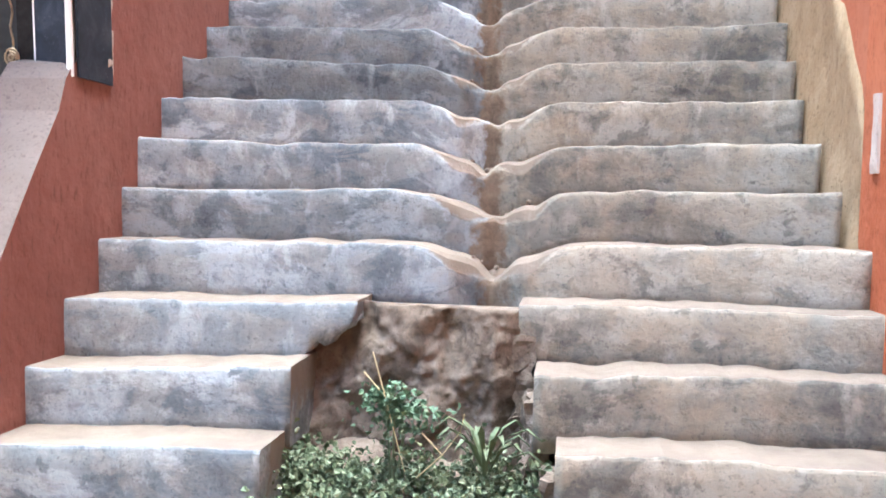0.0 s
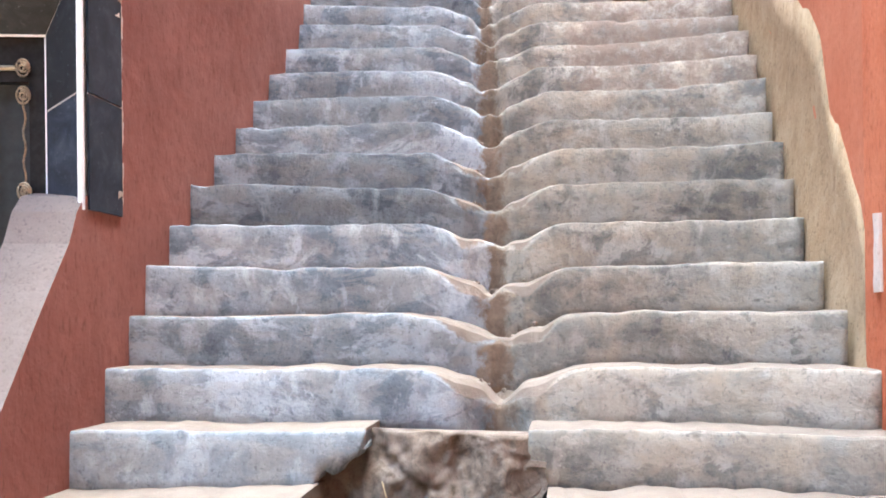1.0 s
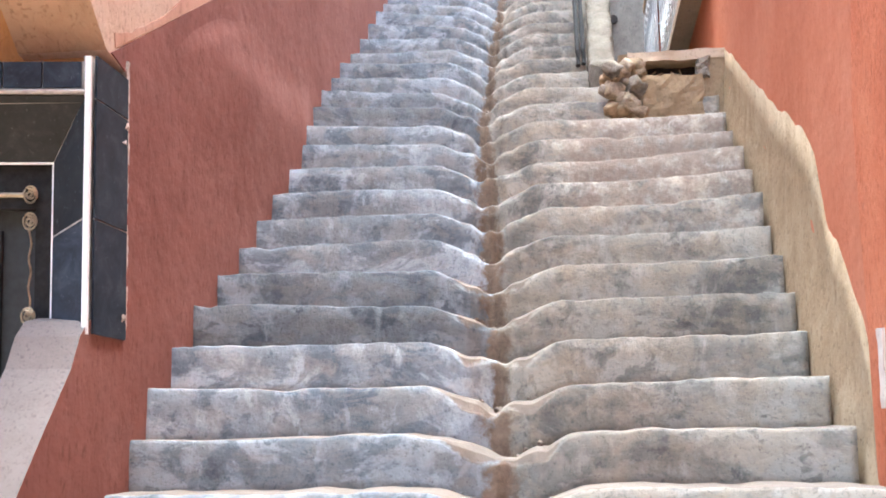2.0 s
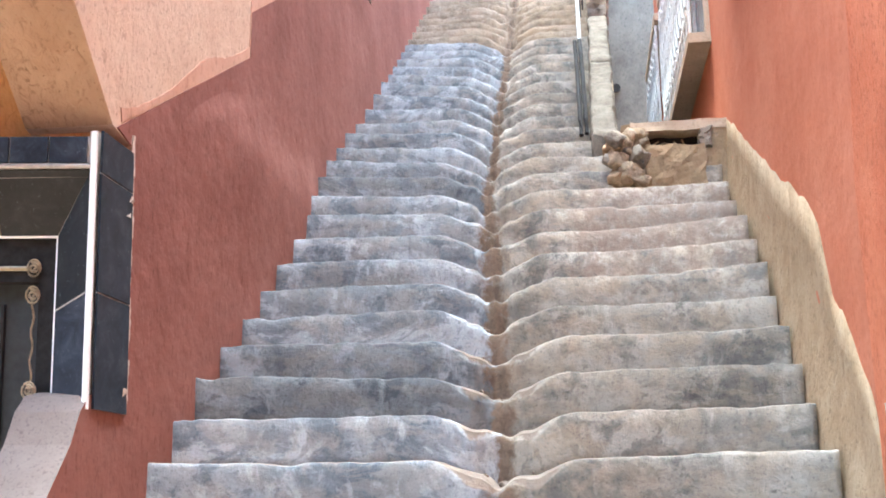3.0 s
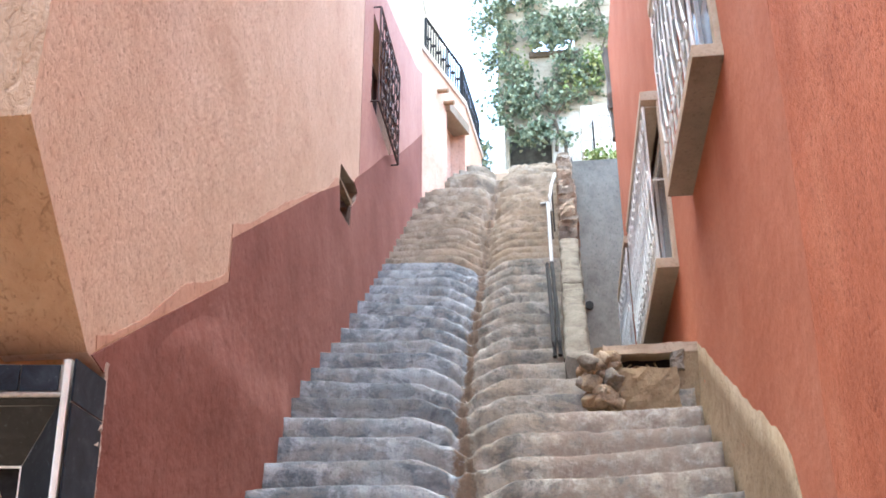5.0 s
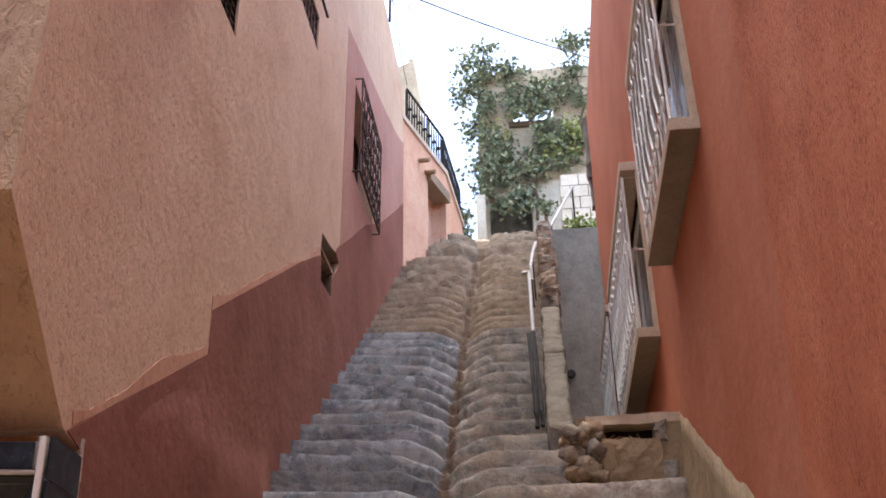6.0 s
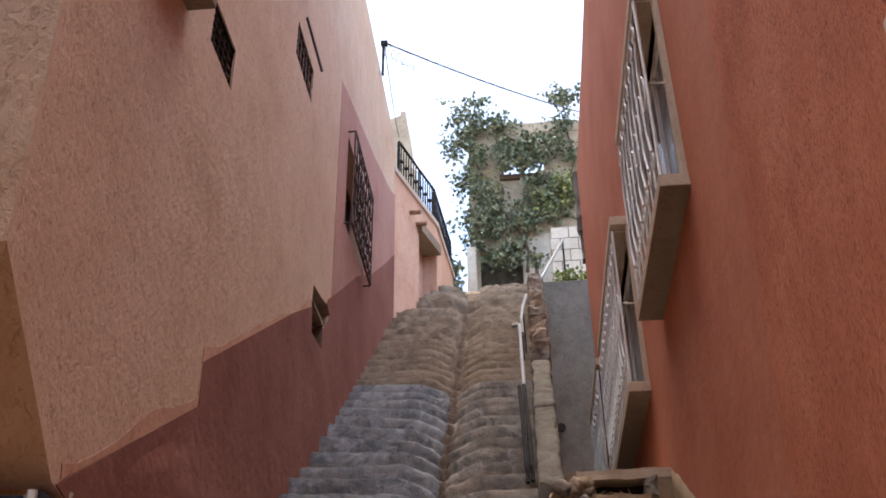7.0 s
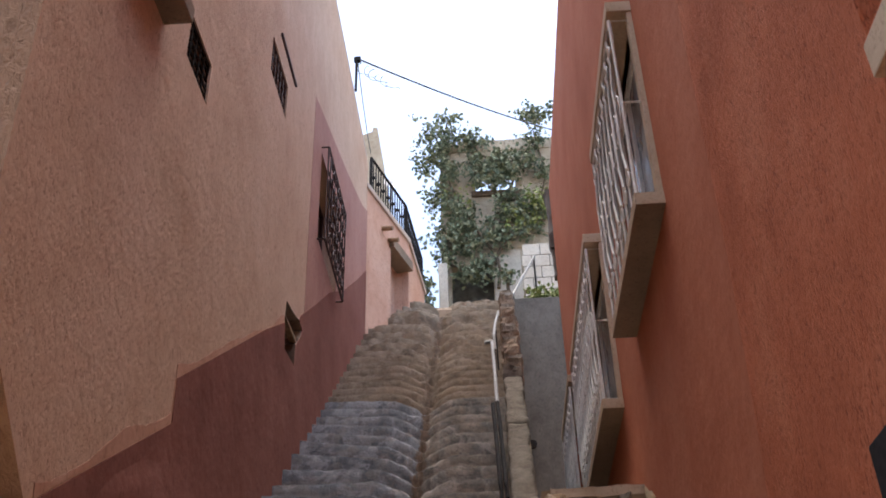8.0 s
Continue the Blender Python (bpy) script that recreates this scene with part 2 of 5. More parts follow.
GOLD = simple("worn_gold_paint", (0.30, 0.24, 0.16), 0.4, 0.6, 0.4)
DOOR_METAL = simple("dark_green_metal", (0.014, 0.016, 0.017), 0.7, 0.0, 0.5)
# Near-black colour that stands in for the unlit depth behind openings.
INSIDE = simple("unlit_interior", (0.03, 0.027, 0.025), 0.9, 0, 0.2)
GALV = simple("galvanised_tube", (0.20, 0.195, 0.185), 0.5, 0.3, 0.25)
WOOD = simple("weathered_wood", (0.24, 0.16, 0.10), 0.85, 0, 0.3, 14)
# Dark grey that stands in for shaded foliage inside the ruin's doorway.
SHADED_FOLIAGE = simple("shaded_foliage_grey", (0.115, 0.115, 0.10), 0.9, 0, 0.4, 9)
CABLE = simple("black_cable", (0.02, 0.02, 0.02), 0.6, 0, 0.2)
BARK = simple("vine_bark", (0.13, 0.10, 0.07), 0.9, 0, 0.4)
STRAW = simple("dry_stalk", (0.45, 0.36, 0.20), 0.8, 0, 0.2)
# Grey base colour stands in for the reflection in the panes.
GLASS = simple("grey_reflecting_glass", (0.22, 0.225, 0.23), 0.2, 0, 0.35, 5)


def leaf_mat(name, a, b_, c_):
    m, n, l, b = shader(name, 0.6)
    g = n.new("ShaderNodeNewGeometry")
    l.new(ramp(n, l, g.outputs["Random Per Island"], [(0.0, a), (0.55, b_), (1.0, c_)]), b.inputs["Base Color"])
    return m


LEAF = leaf_mat("vine_leaf", (0.08, 0.11, 0.065), (0.165, 0.205, 0.12), (0.30, 0.32, 0.20))
LEAF_LIGHT = leaf_mat("yellow_green_leaf", (0.12, 0.17, 0.04), (0.22, 0.27, 0.07), (0.34, 0.34, 0.12))
WEED = leaf_mat("weed_leaf", (0.05, 0.075, 0.035), (0.10, 0.13, 0.065), (0.17, 0.195, 0.115))
WEED_BLUE = leaf_mat("bluish_weed_leaf", (0.05, 0.095, 0.05), (0.085, 0.145, 0.08), (0.13, 0.20, 0.12))


# ---------- mesh helpers ----------
def part(name, bm, material, parent=None, label=""):
    """Links a bmesh as one mesh object."""
    me = bpy.data.meshes.new(name)
    bmesh.ops.recalc_face_normals(bm, faces=bm.faces)
    bm.to_mesh(me)
    bm.free()
    for k in (material if isinstance(material, (list, tuple)) else [material]):
        me.materials.append(k)
    ob = new(name, me)
    if parent:
        ob.parent = parent
    if label:
        ob["label"] = label
    return ob


def thing(name, at, label, category, group="", kind=""):
    ob = new(name)
    ob.location = at
    ob.empty_display_size = 0.1
    return tagged(ob, label, category, group, kind)


def under(ob, parent):
    """Parents ob without moving it."""
    ob.parent = parent
    ob.matrix_parent_inverse = Matrix.Translation(parent.location).inverted()
    return ob


def box(bm, x0, x1, y0, y1, z0, z1, bev=0.0):
    vs = bmesh.ops.create_cube(bm, size=1.0)["verts"]
    for v in vs:
        v.co = Vector(((x0 + x1) / 2 + v.co.x * (x1 - x0), (y0 + y1) / 2 + v.co.y * (y1 - y0), (z0 + z1) / 2 + v.co.z * (z1 - z0)))
    if bev:
        es = list({e for v in vs for e in v.link_edges})
        bmesh.ops.bevel(bm, geom=es, offset=bev, segments=2, affect="EDGES", profile=0.6)
    return bm


def plate(bm, outer, holes, place, depth):
    """A slab: outer outline and holes as (u, v), place(u, v, d) gives the point, d from 0 to depth."""
    loops = [outer, *holes]
    flat = [p for lp in loops for p in lp]
    tris = geometry.tessellate_polygon([[Vector((u, v, 0)) for u, v in lp] for lp in loops])
    a = [bm.verts.new(place(u, v, 0.0)) for u, v in flat]
    b = [bm.verts.new(place(u, v, depth)) for u, v in flat]
    for t in tris:
        try:
            bm.faces.new([a[i] for i in t])
            bm.faces.new([b[i] for i in reversed(t)])
        except ValueError:
            pass
    k = 0
    for lp in loops:
        for i in range(len(lp)):
            p, q = k + i, k + (i + 1) % len(lp)
            bm.faces.new((a[p], a[q], b[q], b[p]))
        k += len(lp)
    return bm


def rect(u0, u1, v0, v1):
    return [(u0, v0), (u1, v0), (u1, v1), (u0, v1)]


def tube(bm, pts, r, sides=6, closed=False):
    pts = [Vector(p) for p in pts]
    rings = []
    for i, p in enumerate(pts):
        a = pts[i - 1] if i or closed else p
        c = pts[(i + 1) % len(pts)] if i < len(pts) - 1 or closed else p
        d = (c - a).normalized()
        up = Vector((0, 0, 1)) if abs(d.z) < 0.9 else Vector((1, 0, 0))
        s = d.cross(up).normalized()
        t = s.cross(d)
        rr = r[i] if isinstance(r, (list, tuple)) else r
        rings.append([bm.verts.new(p + rr * (math.cos(2 * math.pi * k / sides) * s + math.sin(2 * math.pi * k / sides) * t)) for k in range(sides)])
    m = len(rings)
    for i in range(m if closed else m - 1):
        for k in range(sides):
            bm.faces.new((rings[i][k], rings[i][(k + 1) % sides], rings[(i + 1) % m][(k + 1) % sides], rings[(i + 1) % m][k]))
    if not closed:
        bm.faces.new(rings[0])
        bm.faces.new(list(reversed(rings[-1])))
    return bm


def scroll(c, r, turns, start, to, flip=1, steps=14):
    """Points of a spiral in a plane; to(u, v) places them."""
    out = []
    for i in range(steps + 1):
        f = i / steps
        a = start + flip * f * turns * 2 * math.pi
        out.append(to(c[0] + r * (1 - 0.8 * f) * math.cos(a), c[1] + r * (1 - 0.8 * f) * math.sin(a)))
    return out


def rough_box(bm, x0, x1, y0, y1, z0, z1, amp, cell=0.06, freq=6.0, seed=0.0):
    """A block with broken, lumpy faces."""
    nx, ny, nz = (max(1, int(round((b - a) / cell))) for a, b in ((x0, x1), (y0, y1), (z0, z1)))
    grid = {}

    def vert(i, j, k):
        if (i, j, k) not in grid:
            p = Vector((x0 + (x1 - x0) * i / nx, y0 + (y1 - y0) * j / ny, z0 + (z1 - z0) * k / nz))
            q = p * freq + Vector((seed, seed, seed))
            grid[i, j, k] = bm.verts.new(p + amp * (noise.noise_vector(q) + 0.5 * noise.noise_vector(q * 2.7)))
        return grid[i, j, k]

    for i in range(nx):
        for j in range(ny):
            for k in (0, nz):
                bm.faces.new((vert(i, j, k), vert(i + 1, j, k), vert(i + 1, j + 1, k), vert(i, j + 1, k)))
    for i in range(nx):
        for k in range(nz):
            for j in (0, ny):
                bm.faces.new((vert(i, j, k), vert(i + 1, j, k), vert(i + 1, j, k + 1), vert(i, j, k + 1)))
    for j in range(ny):
        for k in range(nz):
            for i in (0, nx):
                bm.faces.new((vert(i, j, k), vert(i, j + 1, k), vert(i, j + 1, k + 1), vert(i, j, k + 1)))
    return bm


# ---------- plan ----------
XL, XR = -1.551, 0.94
Y0, TREAD_D, Z0, RISE = 2.725, 0.2179, 0.8318, 0.18
SKEW, CROSS = 0.081, 0.0195
TOP = 48


def step_y(k, x=0.0):
    return Y0 + TREAD_D * k + SKEW * x


def step_z(k, x=0.0):
    return Z0 + RISE * k + CROSS * x


def gutter_x(y):
    return -0.235 - 0.115 * (y - 3.35) if y < 6.1 else max(-0.55 - 0.014 * (y - 6.1), -0.60)


# ---------- ground ----------
bm = bmesh.new()
prof = [(-900, -0.05), (-40, -0.05), (1.7, -0.05), (12.96, -0.05), (13.0, 9.2), (13.35, 9.44), (16.5, 9.75), (40, 9.9), (900, 9.9)]
xs = [-900, -40, -4, -1.2, 0.4, 1.5, 4, 40, 900]
g = [[bm.verts.new((x, y, z)) for x in xs] for y, z in prof]
for i in range(len(prof) - 1):
    for j in range(len(xs) - 1):
        bm.faces.new((g[i][j], g[i][j + 1], g[i + 1][j + 1], g[i + 1][j]))
tagged(part("ground", bm, GROUND), "packed earth ground at the foot and head of the stairs", "ground", kind="structure")

# ---------- unseen walls added round the street to block sky light ---
bm = bmesh.new()
box(bm, -14, 9, -4.9, -4.5, -0.05, 9.5)
box(bm, -13.9, -13.5, -4.5, 2.3, -0.05, 6.5)
tagged(part("wall_street", bm, GREY), "plain grey unseen wall added to block sky light and darken reflections", "wall", kind="structure")

# ---------- left building ----------
HOLE = [(6.726, 5.736), (6.70, 5.555), (6.741, 5.315), (7.126, 5.363), (7.15, 5.567), (7.303, 5.71), (7.36, 5.811), (7.232, 5.843), (7.006, 5.784)]
W1, W2, WG = rect(3.86, 4.28, 5.62, 5.93), rect(5.60, 6.20, 7.17, 7.52), rect(7.82, 8.95, 7.08, 8.12)
bm = bmesh.new()
plate(bm, [(3.225, 0.9), (11.35, 7.2), (11.35, 10.72), (2.34, 10.72), (2.40, 5.0), (2.47, 3.40), (3.08, 2.83), (3.225, 2.80)],
      [HOLE, W1, W2, WG], lambda u, v, d: (XL - d, u, v), 0.32)
bm.normal_update()
for f in bm.faces:
    c = f.calc_center_median()
    # Hole sides: recess shade put into the colour, darkest below, lighter brown above.
    if abs(f.normal.x) < 0.5 and 6.6 < c.y < 7.4 and 5.3 < c.z < 5.9:
        f.material_index = 1 if c.z < 5.7 else 2
    elif abs(f.normal.x) < 0.5 and c.y < 3.15 and c.z > 2.7:
        f.material_index = 3
wall_left = tagged(part("wall_left", bm, [PEACH, HOLE_LINING, SHADE_CEMENT, PEACH_ROUGH]), "tall peach rendered side wall above the stairs", "wall", kind="structure")

DADO = [(3.225, 1.0), (11.36, 7.25), (11.36, 8.93), (10.5, 8.25), (9.51, 7.50), (8.6, 6.93), (7.9, 6.38), (7.29, 5.92), (7.236, 5.846), (7.364, 5.812), (7.306, 5.707), (7.153, 5.565), (7.13, 5.36),
        (6.738, 5.312), (6.697, 5.52), (6.1, 5.13), (5.4, 4.63), (4.40, 3.92), (4.405, 3.68), (3.8, 3.285), (3.11, 2.83), (3.225, 2.80)]
bm = bmesh.new()
plate(bm, DADO, [], lambda u, v, d: (XL + 0.006 - d, u, v), 0.012)
part("dado", bm, MAROON, wall_left, "dark red painted lower band with a stepped upper edge")
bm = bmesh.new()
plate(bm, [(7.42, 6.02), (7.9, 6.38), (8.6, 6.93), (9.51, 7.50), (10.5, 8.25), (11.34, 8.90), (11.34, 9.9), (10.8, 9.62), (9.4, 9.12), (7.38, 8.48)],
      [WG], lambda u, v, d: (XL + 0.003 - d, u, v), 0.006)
part("paint_patch", bm, MAUVE, wall_left, "mauve area round the barred window")

# hand-trowelled swell low on the dado, its lip running along the wall
bm = bmesh.new()
rows = []
for i in range(61):
    row = []
    for j in range(41):
        y = 3.55 + 2.25 * i / 60
        z = 2.45 + (min(3.75, 2.77 + 0.655 * (y - 3.11)) - 2.45) * j / 40
        lip = 3.17 + 0.16 * max(0.0, y - 4.9) + 0.03 * noise.noise(Vector((y * 2, 0, 5)))
        t = z - lip
        h = math.exp(-((t / 0.20) ** 2)) if t > 0 else math.exp(-((t / 0.42) ** 2))
        fade = min(1.0, max(0.0, (y - 3.55) / 0.6)) * min(1.0, max(0.0, (5.8 - y) / 0.35)) * min(1.0, j / 6) * min(1.0, (40 - j) / 6)
        row.append(bm.verts.new((XL + 0.0035 + fade * (0.022 * h + 0.004 * noise.noise(Vector((y * 3, z * 3, 1)))), y, z)))
    rows.append(row)
for a, b in zip(rows, rows[1:]):
    for j in range(40):
        bm.faces.new((a[j], b[j], b[j + 1], a[j + 1])).smooth = True
back = [bm.verts.new((XL - 0.01, rows[i][j].co.y, rows[i][j].co.z)) for i, j in ((0, 0), (60, 0), (60, 40), (0, 40))]
bm.faces.new(back)
part("plaster_swell", bm, MAROON, wall_left, "red painted swell in the trowelled plaster")

smear = [(3.14, 2.86), (3.8, 3.285), (4.405, 3.68), (4.40, 3.92), (5.4, 4.63), (6.1, 5.13), (6.68, 5.50)]
bm = bmesh.new()
up = []
for a, b, w in ((smear[0], smear[2], 0.05), (smear[3], smear[6], 0.045)):
    for i in range(41):
        y, z = a[0] + (b[0] - a[0]) * i / 40, a[1] + (b[1] - a[1]) * i / 40
        q = Vector((y * 2.2, z * 2.2, 7))
        up.append((y - 0.012, z + 0.022 + w * max(0.0, 0.5 + 1.3 * noise.noise(q)) + 0.012 * noise.noise(q * 7)))
plate(bm, smear + up[::-1], [], lambda u, v, d: (XL + 0.003 - d, u, v), 0.006)
part("paint_smear", bm, SMEAR, wall_left, "orange-pink paint smear along the dado edge")

# upper storey front, underside and corner bracket
bm = bmesh.new()
# The unseen stretch of this house out to x = -14 is added to block light.
plate(bm, rect(-14.0, XL - 0.32, 3.40, 10.72), [], lambda u, v, d: (u, 2.44 + d, v), 0.25)
tagged(part("wall_front_upper", bm, PEACH_ROUGH), "coarse pale render of the overhanging upper storey", "wall", kind="structure")
bm = bmesh.new()
plate(bm, [(2.49, 3.405), (3.10, 2.83), (3.10, 3.405)], [], lambda u, v, d: (XL - 0.004 - d, u, v), 0.24)
tagged(part("corner_bracket", bm, OCHRE), "slanted ochre bracket under the overhanging storey", "bracket", kind="structure")
bm = bmesh.new()
plate(bm, rect(-14.0, XL - 0.05, -0.05, 3.5), [rect(-3.0, -1.66, 0.0, 2.50)], lambda u, v, d: (u, 3.12 + d, v), 0.22)
tagged(part("wall_front_lower", bm, OCHRE), "ochre wall over the tiled doorway", "wall", kind="structure")
bm = bmesh.new()
box(bm, -14.0, XL - 0.33, 2.70, 3.12, 3.40, 3.55)
tagged(part("overhang_soffit", bm, OCHRE), "ochre underside of the overhang", "soffit", kind="structure")
bm = bmesh.new()
box(bm, -14.0, XL - 0.01, 2.45, 11.3, 10.72, 10.85)
tagged(part("roof_left", bm, CAP), "flat cement roof", "roof", kind="structure")
bm = bmesh.new()
box(bm, -14.2, -14.0, 2.4, 11.3, -0.05, 10.72)
box(bm, -14.0, XL - 0.32, 11.1, 11.3, -0.05, 10.72)
tagged(part("wall_left_rear", bm, PEACH), "plain rear walls closing the house", "wall", kind="structure")

# ---------- right building ----------
G = [dict(y0=4.10, y1=5.48, z0=4.66, z1=6.04), dict(y0=6.43, y1=8.60, z0=4.60, z1=5.99), dict(y0=9.0, y1=10.45, z0=4.55, z1=6.05)]
bm = bmesh.new()
plate(bm, [(2.95, -0.05), (10.6, -0.05), (10.6, 9.5), (2.95, 9.5)],
      [rect(w["y0"] + 0.06, w["y1"] - 0.06, w["z0"] + 0.02, w["z1"] - 0.06) for w in G], lambda u, v, d: (XR + d, u, v), 0.30)
wall_right = tagged(part("wall_right", bm, RED), "tall orange-red painted house wall beside the stairs", "wall", kind="structure")
bm = bmesh.new()
plate(bm, [(-2.5, -0.05), (3.42, -0.05), (3.37, 2.6), (3.28, 3.0), (3.19, 3.7), (3.13, 5.0), (3.05, 9.5), (-2.5, 9.5)], [rect(0.6, 1.70, 3.36, 4.6)], lambda u, v, d: (XR - 0.012 + d, u, v), 0.31)
tagged(part("wall_right_near", bm, RED_COARSE), "coarse vertically dragged red render", "wall", kind="structure")
bm = bmesh.new()
box(bm, XR + 0.3, 5.0, 10.4, 10.6, -0.05, 9.5)
box(bm, XR + 0.3, 5.0, -2.5, -2.3, -0.05, 9.5)
box(bm, 5.0, 5.2, -2.5, 10.6, -0.05, 9.5)
tagged(part("wall_right_rear", bm, RED), "plain rear walls closing the house", "wall", kind="structure")
bm = bmesh.new()
box(bm, XR + 0.02, 5.0, -2.5, 10.55, 9.5, 9.62)
tagged(part("roof_right", bm, CAP), "flat cement roof", "roof", kind="structure")

# ---------- stairs ----------
stairs = thing("stairway", (0, Y0, 0), "steep worn cement stairway with a soil gutter down its middle", "stairs", kind="structure")


def drop(x, y):
    d = x - gutter_x(y)
    a = abs(d)
    f = max(0.0, 1 - (a / 0.31) ** 2) ** 2
    v = 0.068 * f + 0.03 * math.exp(-((a / 0.06) ** 4))
    r = 0.045 * f + 0.045 * math.exp(-((a / 0.09) ** 4))
    return v, r, a


def series(points, k):
    return float(np.interp(k, points[::2], points[1::2]))


# how far the step ends bend towards the street and rise, and how pale each riser is (step, value, step, value ...)
LEFT_Y = (1, -0.03, 3, -0.02, 4, -0.065, 5, -0.16, 7, -0.19, 8, -0.15, 9, -0.10, 11, -0.055, 12, -0.02, 13, -0.01, 14, -0.15, 15, -0.16, 16, -0.20, 18, -0.16, 20, 0.0, 23, 0.22, 28, 0.1)
LEFT_Z = (3, 0.01, 7, 0.0, 10, -0.035, 12, 0.0, 13, 0.02, 14, -0.01, 17, -0.04, 19, -0.03, 20, 0.02, 22, 0.13, 23, 0.145, 28, 0.03)
RIGHT_Y = (1, -0.10, 3, -0.22, 4, -0.22, 5, -0.13, 6, -0.05, 8, -0.12, 9, -0.10, 10, -0.18, 12, -0.16, 13, -0.06)
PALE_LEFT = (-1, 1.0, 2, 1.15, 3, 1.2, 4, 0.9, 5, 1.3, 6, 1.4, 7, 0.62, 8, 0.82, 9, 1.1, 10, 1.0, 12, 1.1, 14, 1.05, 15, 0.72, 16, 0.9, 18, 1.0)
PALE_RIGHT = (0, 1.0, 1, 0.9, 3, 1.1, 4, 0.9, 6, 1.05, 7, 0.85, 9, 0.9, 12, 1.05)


def step_mesh(k, x0, x1, mats, broken=False):
    bm = bmesh.new()
    n = max(4, int((x1 - x0) / (0.012 if broken else 0.026)))
    rings = []
    deposit = bm.verts.layers.float_color.new("deposit")
    if k >= 28:
        rnd = random.Random(k)
        dy, dz = rnd.uniform(-0.05, 0.05) * min(1, (k - 26) / 8), rnd.uniform(-0.045, 0.045) * min(1, (k - 26) / 8)
    else:
        dy = dz = 0.0
    rock = max(0.0, min(1.0, (k - 27) / 10))
    gx = gutter_x(step_y(k))
    cols = sorted([x0 + (x1 - x0) * i / n for i in range(n + 1)] + [gx + 0.0131 * j for j in range(-12, 13) if x0 + 0.02 < gx + 0.0131 * j < x1 - 0.02])
    n = len(cols) - 1
    for x in cols:
        bend_l = max(0.0, min(1.0, (-0.85 - x) / 0.68)) ** 1.5
        bend_r = max(0.0, min(1.0, (x - 0.25) / 0.62)) ** 1.5 if k < 16 else 0.0
        sway = bend_l * series(LEFT_Y, k) + bend_r * series(RIGHT_Y, k)
        y, z = step_y(k, x) + dy + sway, step_z(k, x) + dz + bend_l * series(LEFT_Z, k)
        v, r, a = drop(x, y)
        if k <= 2:
            v = r = 0
            a = 9
        q = Vector((x * 1.7, k * 3.3, 0.5))
        wob = 0.012 * noise.noise(q) + 0.006 * noise.noise(q * 4) + rock * (0.035 * noise.noise(q * 2.3) + 0.03 * noise.noise(q * 7.9))
        woy = 0.014 * noise.noise(q + Vector((9, 0, 0))) + rock * (0.07 * noise.noise(q * 1.9 + Vector((4, 0, 0))) + 0.045 * noise.noise(q * 5.1))
        lump = max(0.0, 1 - a / 0.16)
        chip = max(0.0, noise.noise(Vector((x * 5.3, k * 7.1, 2.0))) - 0.28) * max(0.0, 0.6 + noise.noise(q * 17))
        wob += 0.006 * noise.noise(q * 13) - 0.04 * chip + lump * 0.055 * noise.noise(q * 6)
        woy += 0.006 * noise.noise(q * 9) + lump * 0.09 * noise.noise(q * 7 + Vector((2, 0, 0)))
        z, y = z - v + wob, y + r + woy
        woy += 0.03 * chip
        e = (0.011 if k < 6 else 0.003) + 0.0025 * noise.noise(q * 3) + 0.02 * chip
        lip = math.exp(-(((a - 0.11) / 0.08) ** 2)) * (1.0 if k < 9 else 0.55) if k > 2 else 0.0
        e += 0.042 * lip
        low = step_z(k - 1, x) - v - 0.05
        yb = step_y(k + 1, x) + r + 0.11
        j = 0.006
        ring = [(x, y + 0.012, low), (x, y + 0.008 + j * noise.noise(q * 5), low + 0.35 * (z - low)), (x, y + 0.003 + j * noise.noise(q * 6), low + 0.7 * (z - low)),
                (x, y, z - e), (x, y + 0.3 * e, z - 0.3 * e), (x, y + e, z), (x, (y + yb) / 2, z + 0.002 + j * noise.noise(q * 4)), (x, yb, z + 0.004), (x, yb, low)]
        if broken and x > x1 - 0.16:
            f = (x - (x1 - 0.16)) / 0.16
            cut = low + (z - low) * max(0.0, 0.30 + 0.42 * f + 0.16 * noise.noise(Vector((x * 23, 1, 0))) + 0.08 * noise.noise(Vector((x * 70, 3, 0))))
            ring = [(px + 0.012 * noise.noise(Vector((pz * 40, k, 0))), py, max(pz, cut)) for px, py, pz in ring]
        vs = [bm.verts.new(p) for p in ring]
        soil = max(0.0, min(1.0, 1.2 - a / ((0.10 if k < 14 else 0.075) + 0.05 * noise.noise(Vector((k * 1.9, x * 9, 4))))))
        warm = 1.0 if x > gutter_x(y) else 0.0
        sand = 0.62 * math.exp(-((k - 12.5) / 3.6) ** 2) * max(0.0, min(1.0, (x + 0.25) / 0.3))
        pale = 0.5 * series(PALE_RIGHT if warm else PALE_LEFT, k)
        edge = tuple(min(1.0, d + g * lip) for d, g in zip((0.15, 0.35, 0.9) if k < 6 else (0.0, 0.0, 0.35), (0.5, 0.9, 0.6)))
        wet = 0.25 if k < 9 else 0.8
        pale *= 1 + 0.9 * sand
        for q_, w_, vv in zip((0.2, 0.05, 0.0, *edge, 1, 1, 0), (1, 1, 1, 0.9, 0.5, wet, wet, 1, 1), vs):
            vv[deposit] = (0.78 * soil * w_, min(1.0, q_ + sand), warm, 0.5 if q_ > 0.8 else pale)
        rings.append(vs)
    m = len(rings[0])
    for i in range(n):
        for s in range(m):
            f = bm.faces.new((rings[i][s], rings[i + 1][s], rings[i + 1][(s + 1) % m], rings[i][(s + 1) % m]))
            f.smooth = s < 3
    bm.faces.new(rings[0])
    bm.faces.new(list(reversed(rings[-1])))
